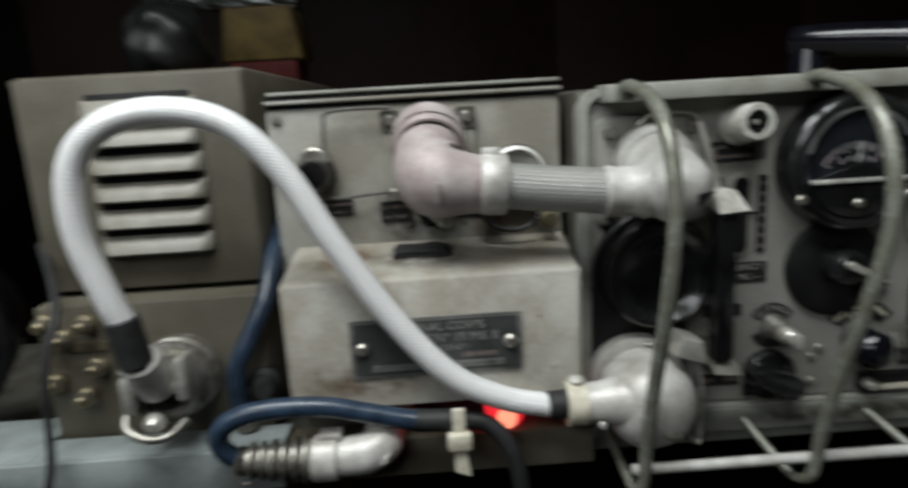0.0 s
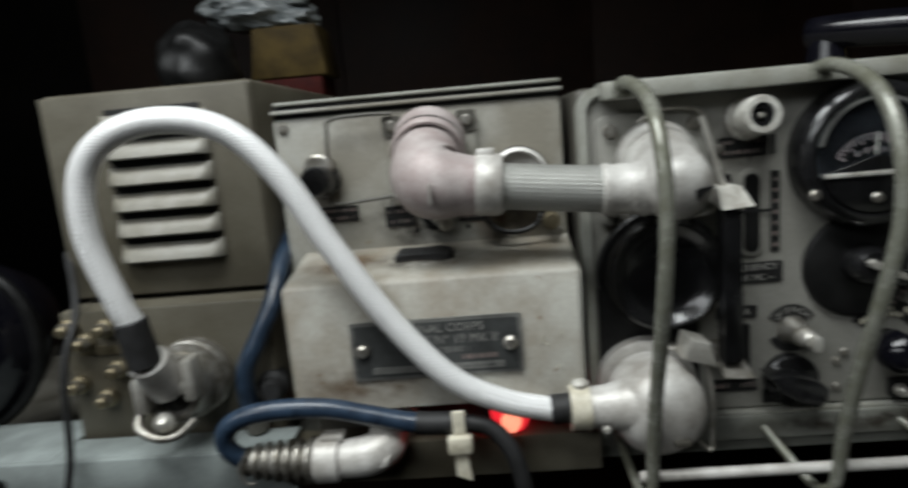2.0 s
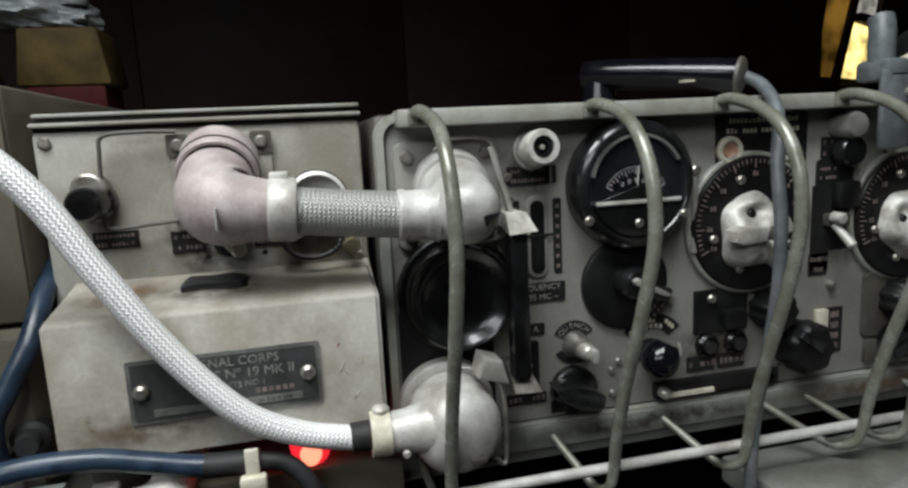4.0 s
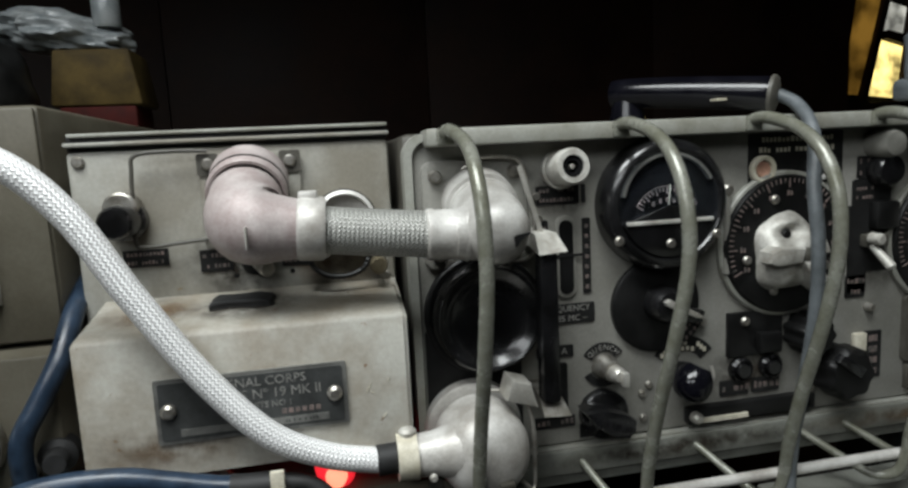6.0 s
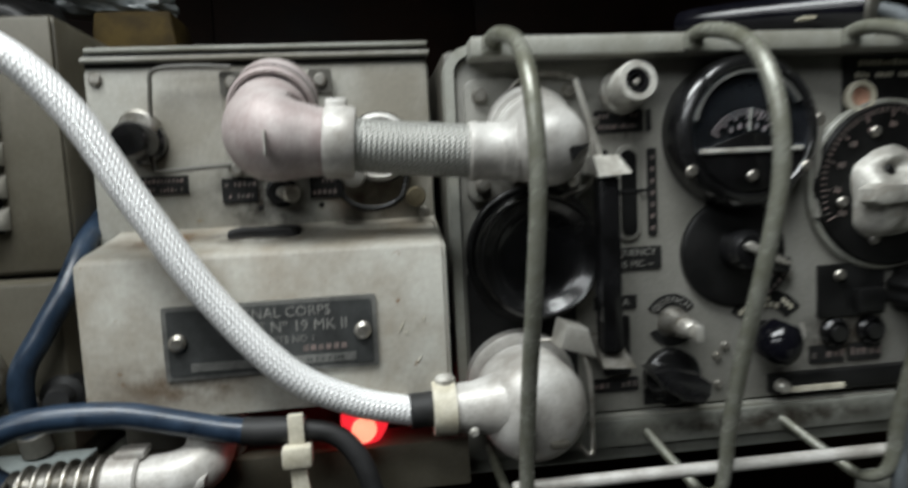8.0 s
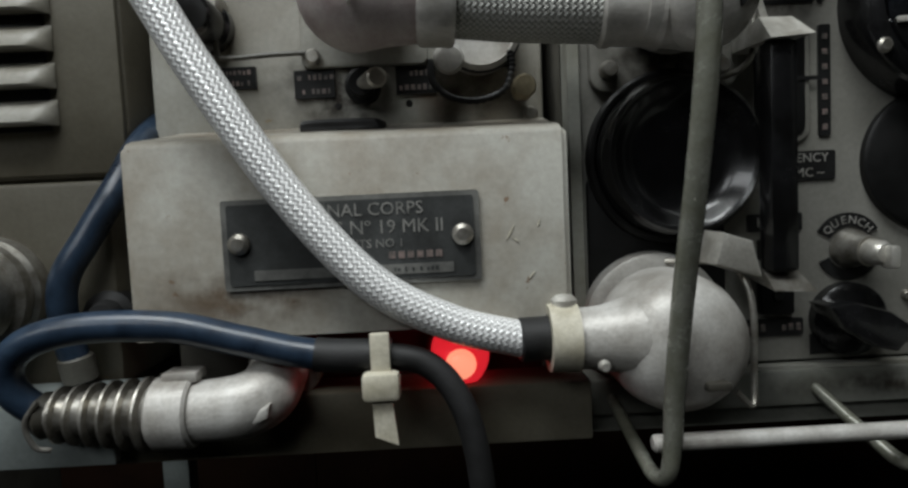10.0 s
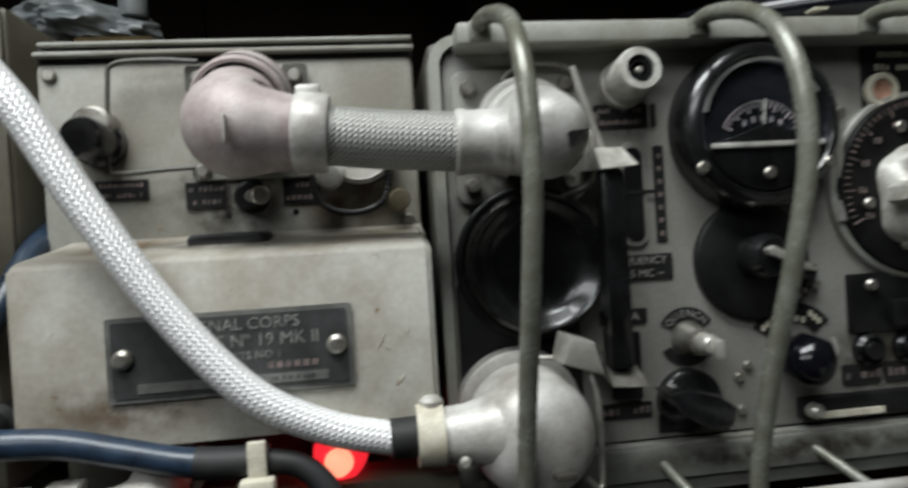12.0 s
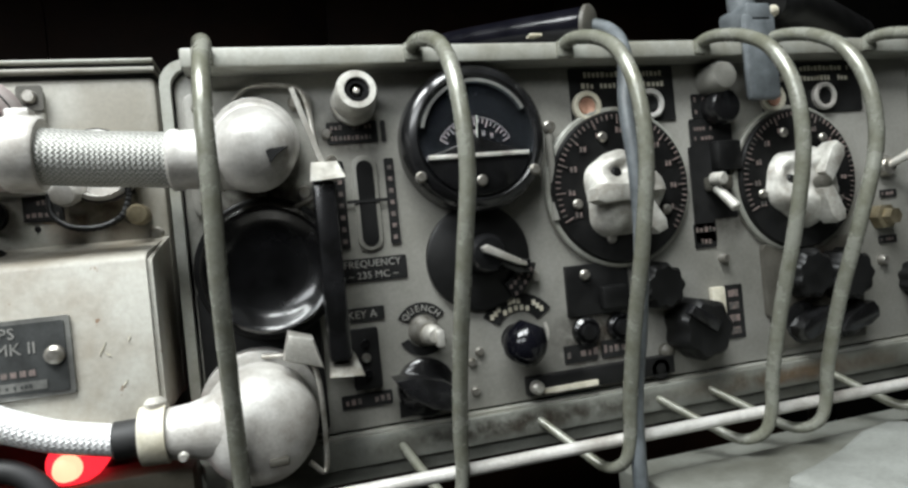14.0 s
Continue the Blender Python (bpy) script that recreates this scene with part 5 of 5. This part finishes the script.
band = part("band", lathe((-0.2240, -0.0395, 1.0250), (-1, 0, 0), [(0, 0.008), (0, 0.0112), (0.001, 0.0120), (0.0125, 0.0120), (0.0135, 0.0108), (0.0135, 0.008)], 28), CAST, fit_)
part("band_lug", box(-0.2340, -0.2220, -0.0430, -0.0330, 1.0355, 1.0390, 0.001), CAST, band)
ribs = [(0.0, 0.0)] + [(0.0005 + 0.0056 * i + d, r * (1.0 - 0.045 * i)) for i in range(6) for d, r in ((0.0, 0.0084), (0.0018, 0.0094), (0.0024, 0.0122), (0.0032, 0.0122), (0.0037, 0.0090))] + [(0.034, 0.0068), (0.034, 0)]
part("ribbed_tail", lathe((-0.2370, -0.0395, 1.0250), (-1, 0, 0.04), ribs, 26), STEEL, fit_, "ribbed metal tail")
part("tail_end", lathe((-0.2705, -0.0395, 1.0262), (-1, 0, 0.05), [(0, 0), (0, 0.0060), (0.003, 0.0080), (0.006, 0.0062), (0.006, 0)], 12), RIM, fit_)
part("lock_wire", tube([(-0.2720, -0.046, 1.0330), (-0.2760, -0.047, 1.0260), (-0.2740, -0.046, 1.0180), (-0.2700, -0.044, 1.0160)], 0.0009, 8, 6), STEEL, fit_)

tie = thing("cable_tie", (-0.162, -0.043, 1.02), "ivory plastic strap holding the cables under the supply unit", "cable tie")
part("strap", box(-0.1650, -0.1585, -0.0445, -0.0420, 1.0320, 1.0490, 0.0006), IVORY, tie)
part("lock", box(-0.1680, -0.1555, -0.0480, -0.0415, 1.0270, 1.0365, 0.0018), IVORY, tie)
part("tail", slab([(-0.1650, 1.0275), (-0.1585, 1.0275), (-0.1570, 1.0120), (-0.1645, 1.0150)], -0.0455, -0.0435), IVORY, tie)

lamp = thing("indicator_lamp", (-0.135, -0.02, 1.026), "glowing red indicator lamp under the supply unit", "lamp")
part("lens", lathe((-0.1350, 0.004, 1.0320), (0, -1, 0), [(0, 0), (0, 0.0110), (0.014, 0.0112), (0.022, 0.0098), (0.027, 0.0060), (0.029, 0.0)], 28), LAMP_RED, lamp)
part("lens_core", lathe((-0.1350, -0.0225, 1.0320), (0, -1, 0), [(0, 0), (0, 0.0058), (0.0050, 0.0045), (0.0072, 0.0)], 20), LAMP_CORE, lamp)
part("bezel", lathe((-0.1350, 0.010, 1.0320), (0, -1, 0), [(0, 0.010), (0, 0.0132), (0.008, 0.0132), (0.009, 0.0120), (0.009, 0.010)], 28), RIM, lamp)

# ---- things on the boxes ----
pack = thing("yellow_carton", (-0.32, 0.30, 1.2255), "faded yellow carton with a red base on the louvred box", "carton")
body = box(-0.3520, -0.2790, 0.270, 0.330, 1.2490, 1.2965, 0.003)
for v in body.verts:
    if v.co.z > 1.28:
        v.co.x = -0.318 + (v.co.x + 0.318) * 0.84
part("body", body, YELLOW, pack)
part("base", box(-0.3460, -0.2850, 0.272, 0.328, 1.2258, 1.2488, 0.002), DULL_RED, pack)
bag = bmesh.new()
bmesh.ops.create_icosphere(bag, subdivisions=5, radius=1.0)
for v in bag.verts:
    d = v.co.normalized()
    k = 1 + 0.22 * noise.noise(d * 2.1 + Vector((3, 1, 2))) + 0.10 * noise.noise(d * 5.3) + 0.02 * noise.noise(d * 11.0)
    v.co = Vector((-0.343 + d.x * 0.056 * k, 0.298 + d.y * 0.036 * k, max(1.2970, 1.313 + d.z * 0.020 * k - 0.16 * d.x * 0.056)))
flask = thing("small_flask", (-0.304, 0.285, 1.3172), "small pale plastic flask standing on the bag", "bottle")
part("body", lathe((-0.304, 0.285, 1.3160), (0, 0, 1), [(0, 0), (0, 0.0100), (0.003, 0.0115), (0.026, 0.0112), (0.032, 0.0070), (0.034, 0)], 22), BAG, flask)
part("cap", lathe((-0.304, 0.285, 1.3490), (0, 0, 1), [(0, 0), (0, 0.0072), (0.010, 0.0070), (0.012, 0.0050), (0.012, 0)], 18), IVORY, flask)
solid("plastic_bag", bag, BAG, "crumpled pale blue-white plastic bag on the carton", "bag")
pouch = bmesh.new()
bmesh.ops.create_icosphere(pouch, subdivisions=4, radius=1.0)
for v in pouch.verts:
    d = v.co.normalized()
    k = 1 + 0.2 * noise.noise(d * 1.8 + Vector((7, 2, 2)))
    v.co = Vector((-0.390 + d.x * 0.036 * k, 0.25 + d.y * 0.045 * k, max(1.2258, 1.262 + d.z * 0.040 * k)))
solid("black_pouch", pouch, BLACK, "soft black pouch standing on the louvred box", "pouch")

# ---- left end ----
ball = thing("domed_loudspeaker", (-0.45, 0.02, 1.034), "glossy black domed loudspeaker standing on the rack angle", "speaker")
part("dome", lathe((-0.4910, 0.085, 1.0790), (0.1, -1, 0.02), [(0, 0), (0, 0.0400), (0.030, 0.0520), (0.055, 0.0580), (0.060, 0.0575), (0.062, 0.0550), (0.066, 0.0535), (0.075, 0.0470), (0.083, 0.0360), (0.088, 0.0200), (0.0895, 0)], 64), DEEP_GLOSS, ball)
part("rim", lathe((-0.4858, 0.028, 1.0801), (0.1, -1, 0.02), [(0, 0.0570), (0, 0.0605), (0.005, 0.0605), (0.0065, 0.0590), (0.0065, 0.0555)], 64), BLACK, ball)
part("foot", box(-0.5070, -0.4670, -0.004, 0.060, 1.0288, 1.0400, 0.002), BLACK, ball)

wire = thing("black_wire", (-0.366, -0.04, 1.03), "thin black wire hanging down past the rack angle", "cable")
part("sleeve", tube([(-0.3900, 0.020, 1.1350), (-0.3640, -0.020, 1.1100), (-0.3640, -0.038, 1.0828), (-0.3685, -0.040, 1.0367), (-0.3740, -0.042, 1.0112), (-0.3825, -0.040, 0.9739), (-0.3900, -0.030, 0.9000)], 0.0020, 10, 8), RUBBER, wire)

post = thing("slotted_brace", (-0.44, -0.07, 0.0), "blue-grey slotted steel angle brace leaning beside the shelf", "brace")
lo, hi = Vector((-0.4800, -0.055, 0.93)), Vector((-0.5560, -0.055, 1.37))
run = (hi - lo).normalized()


def along(u, w, d):
    """A place on the brace: u along, w across (below nought on the other leg of the angle), d out of its face."""
    if w < 0:
        return lo + run * u + Vector((-0.98, 0.20, 0.0)) * -w + Vector((-0.20, -0.98, 0.0)) * d
    return lo + run * u + Vector((0.20, 0.98, 0.0)) * w + Vector((0.98, -0.20, 0.0)) * d


brace = bmesh.new()
length = (hi - lo).length


def bar_between(bm, u0, u1, w0, w1, d0, d1):
    vs = [bm.verts.new(along(u, w, d)) for u in (u0, u1) for w in (w0, w1) for d in (d0, d1)]
    bmesh.ops.convex_hull(bm, input=vs)


bar_between(brace, 0, length, 0.0, 0.0070, -0.0015, 0.0)
bar_between(brace, 0, length, 0.0155, 0.0210, -0.0015, 0.0)
bar_between(brace, 0, length, 0.0290, 0.0340, -0.0015, 0.0)
step = 0.034
for i in range(int(length / step) + 1):
    bar_between(brace, i * step, min(length, i * step + 0.016), 0.0072, 0.0153, -0.0015, 0.0)
    bar_between(brace, i * step + 0.010, min(length, i * step + 0.026), 0.0212, 0.0288, -0.0015, 0.0)
part("slotted_face", brace, BRACE, post)
flank = bmesh.new()
for w0, w1 in ((-0.0070, -0.0001), (-0.0210, -0.0155), (-0.0340, -0.0290)):
    bar_between(flank, 0, length, w0, w1, -0.0015, 0.0)
for i in range(int(length / step) + 1):
    bar_between(flank, i * step + 0.006, min(length, i * step + 0.020), -0.0153, -0.0072, -0.0015, 0.0)
    bar_between(flank, i * step + 0.018, min(length, i * step + 0.034), -0.0288, -0.0212, -0.0015, 0.0)
part("side_face", flank, BRACE, post)
for u in (0.18, 0.36):
    part("bolt", lathe(along(u, -0.0180, 0.0), (-0.2, -0.98, 0), [(0, 0), (0, 0.006), (0.004, 0.006), (0.005, 0.004), (0.005, 0)], 6), STEEL, post)

phones = thing("headphones", (-0.53, -0.05, 0.99), "black headphones with a wide glossy band hanging at the rack end", "headphones")


def strip_band(pts, width, thick, steps):
    """A flat bent band whose width runs front to back."""
    bm = bmesh.new()
    line = smooth_path(pts, steps)
    rows_ = []
    for i, p in enumerate(line):
        way = (line[min(i + 1, len(line) - 1)] - line[max(i - 1, 0)]).normalized()
        across = Vector((0.45, 0.9, 0.0)).normalized()
        nrm = way.cross(across).normalized()
        rows_.append([bm.verts.new(p + across * s * width / 2 + nrm * t * thick / 2) for s, t in ((-1, -1), (1, -1), (1, 1), (-1, 1))])
    for a, b in zip(rows_, rows_[1:]):
        for j in range(4):
            k = (j + 1) % 4
            bm.faces.new((a[j], a[k], b[k], b[j]))
    bm.faces.new(rows_[0][::-1]), bm.faces.new(rows_[-1])
    bmesh.ops.recalc_face_normals(bm, faces=bm.faces)
    return bm


part("headband", strip_band([(-0.6010, -0.0900, 1.0750), (-0.5990, -0.0900, 1.1090), (-0.5910, -0.0900, 1.1330), (-0.5770, -0.0900, 1.1540), (-0.5570, -0.0900, 1.1700), (-0.5310, -0.0900, 1.1770), (-0.5080, -0.0900, 1.1740), (-0.4900, -0.0900, 1.1610), (-0.4780, -0.0900, 1.1420), (-0.4710, -0.0900, 1.1200), (-0.4690, -0.0900, 1.0980), (-0.4690, -0.0900, 1.0720)], 0.040, 0.0025, 9), GLOSS_BAND, phones, "wide glossy blue-black headband")
cup = part("ear_cup", lathe((-0.4990, -0.0700, 1.0360), (-0.45, -0.88, 0.0), [(0, 0), (0, 0.0350), (0.008, 0.0385), (0.016, 0.0380), (0.019, 0.0335), (0.024, 0.0365), (0.031, 0.0340), (0.036, 0.0270), (0.038, 0.0160), (0.0385, 0)], 40), BAKELITE, phones, "glossy black ear cup")
part("yoke_bolt", lathe((-0.4560, -0.1000, 1.0800), (0, -1, 0), [(0, 0), (0, 0.0070), (0.003, 0.0065), (0.005, 0.0030), (0.0052, 0)], 16), CHROME, phones)
part("ear_cup", lathe((-0.6100, -0.0771, 1.0463), (0.3, -0.9, 0.0), [(0, 0), (0, 0.0230), (0.012, 0.0250), (0.022, 0.0225), (0.026, 0.0120), (0.0265, 0)], 36), BLACK, phones)

cord = thing("hanging_rope", (-0.503, -0.120, 0.97), "tan twisted rope hanging from above with a red end", "rope")
for ph in (0.0, 2.1, 4.2):
    pts = []
    for i in range(150):
        t = i / 149
        a = ph + t * 150
        pts.append(Vector((-0.4510 - 0.0670 * t, -0.120, 1.56 - t * 0.528)) + Vector((math.cos(a), math.sin(a), 0)) * 0.0017)
    part("strand", tube(pts, 0.0018, 7, 1), ROPE, cord)
part("red_end", lathe((-0.5180, -0.120, 1.034), (-0.06, 0, -1), [(0, 0), (0, 0.0050), (0.005, 0.0056), (0.060, 0.0058), (0.064, 0.0048), (0.064, 0)], 18), RED, cord, "red plastic end sleeve")

side = thing("side_cabinet", (-0.65, 0.0, 0.0), "grey-green metal cabinet beside the rack", "cabinet")
part("body", box(-0.86, -0.480, -0.060, 0.30, 0.02, 0.984, 0.004), RIM, side, "dark painted cabinet body")
part("top_panel", box(-0.858, -0.640, -0.056, 0.080, 0.984, 0.988, 0.001), TEAL, side)
part("plinth", box(-0.85, -0.490, -0.05, 0.29, 0.0, 0.025, 0.002), RIM, side)
part("top_edge", box(-0.862, -0.470, -0.066, -0.0605, 0.966, 0.990, 0.0015), TEAL, side)

# ---- below and behind, at the far end ----
bench = thing("low_bench", (0.35, -0.15, 0.0), "pale grey bench standing against the rack's far end", "bench")
part("top", box(0.118, 0.580, -0.300, -0.0305, 0.9630, 0.9830, 0.003), SHELF, bench)
part("back_strip", box(0.118, 0.580, -0.0300, -0.0070, 0.9630, 0.9800, 0.002), SHELF, bench)
for x, y in ((0.140, -0.280), (0.560, -0.280), (0.140, -0.060), (0.560, -0.060)):
    part("leg", box(x - 0.015, x + 0.015, y - 0.015, y + 0.015, 0.0, 0.963, 0.002), SHELF, bench)
for i, (x, y, w, d, h, a, m_) in enumerate(((0.225, -0.105, 0.11, 0.09, 0.008, 22, GREY_CLOTH), (0.335, -0.100, 0.09, 0.10, 0.010, -14, BAG), (0.460, -0.110, 0.13, 0.10, 0.016, 25, GREY_CLOTH))):
    bm = box(-w / 2, w / 2, -d / 2, d / 2, 0, h, 0.004)
    bmesh.ops.subdivide_edges(bm, edges=bm.edges, cuts=3, use_grid_fill=True)
    for v in bm.verts:
        if v.co.z > h * 0.5:
            v.co.z += 0.005 * noise.noise(v.co * 40 + Vector((i, 2, 0)))
        v.co = pose(x, y, 0.9832, 0, 0, a) @ v.co
    solid("folded_cloth", bm, m_, "folded grey canvas cloth lying on the bench", "cloth", "cloths on the bench")

cup_ = thing("wooden_cupboard", (0.6, 0.95, 0.0), "dark brown wooden cupboard behind the equipment", "cupboard")
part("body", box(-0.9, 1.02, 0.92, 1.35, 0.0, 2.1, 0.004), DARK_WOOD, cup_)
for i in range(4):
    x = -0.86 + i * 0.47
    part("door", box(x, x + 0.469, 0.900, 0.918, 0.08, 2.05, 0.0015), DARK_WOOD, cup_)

win = thing("window_1", (1.2, 1.3, 1.2), "bright yellow-lit window in a dark wooden frame behind the set", "window", kind="structure")
part("pane", slab([(1.352, 1.318), (1.424, 1.313), (1.500, 1.600), (1.400, 1.600)], 1.302, 1.306), glow("amber_lit_glass", (0.42, 0.22, 0.035), 0.36, 9.0), win, "dim amber glass")
part("pane", slab([(1.440, 1.312), (1.556, 1.300), (1.578, 1.446), (1.500, 1.468)], 1.302, 1.306), glow("yellow_lit_glass", (1.0, 0.78, 0.26), 1.6, 15.0), win, "bright yellow glass")
part("pane", slab([(1.508, 1.496), (1.572, 1.480), (1.582, 1.560), (1.528, 1.575)], 1.302, 1.306), glow("white_lit_glass", (0.75, 0.75, 0.66), 0.6, 14.0), win)
for quad in ([(1.424, 1.290), (1.442, 1.290), (1.520, 1.620), (1.500, 1.620)], [(1.300, 1.290), (1.352, 1.290), (1.400, 1.620), (1.340, 1.620)], [(1.556, 1.280), (1.625, 1.280), (1.680, 1.620), (1.592, 1.620)], [(1.300, 1.255), (1.625, 1.255), (1.625, 1.289), (1.300, 1.289)], [(1.500, 1.470), (1.578, 1.449), (1.582, 1.478), (1.508, 1.494)]):
    part("frame", slab(quad, 1.285, 1.315, 0.002), DARK_WOOD, win)
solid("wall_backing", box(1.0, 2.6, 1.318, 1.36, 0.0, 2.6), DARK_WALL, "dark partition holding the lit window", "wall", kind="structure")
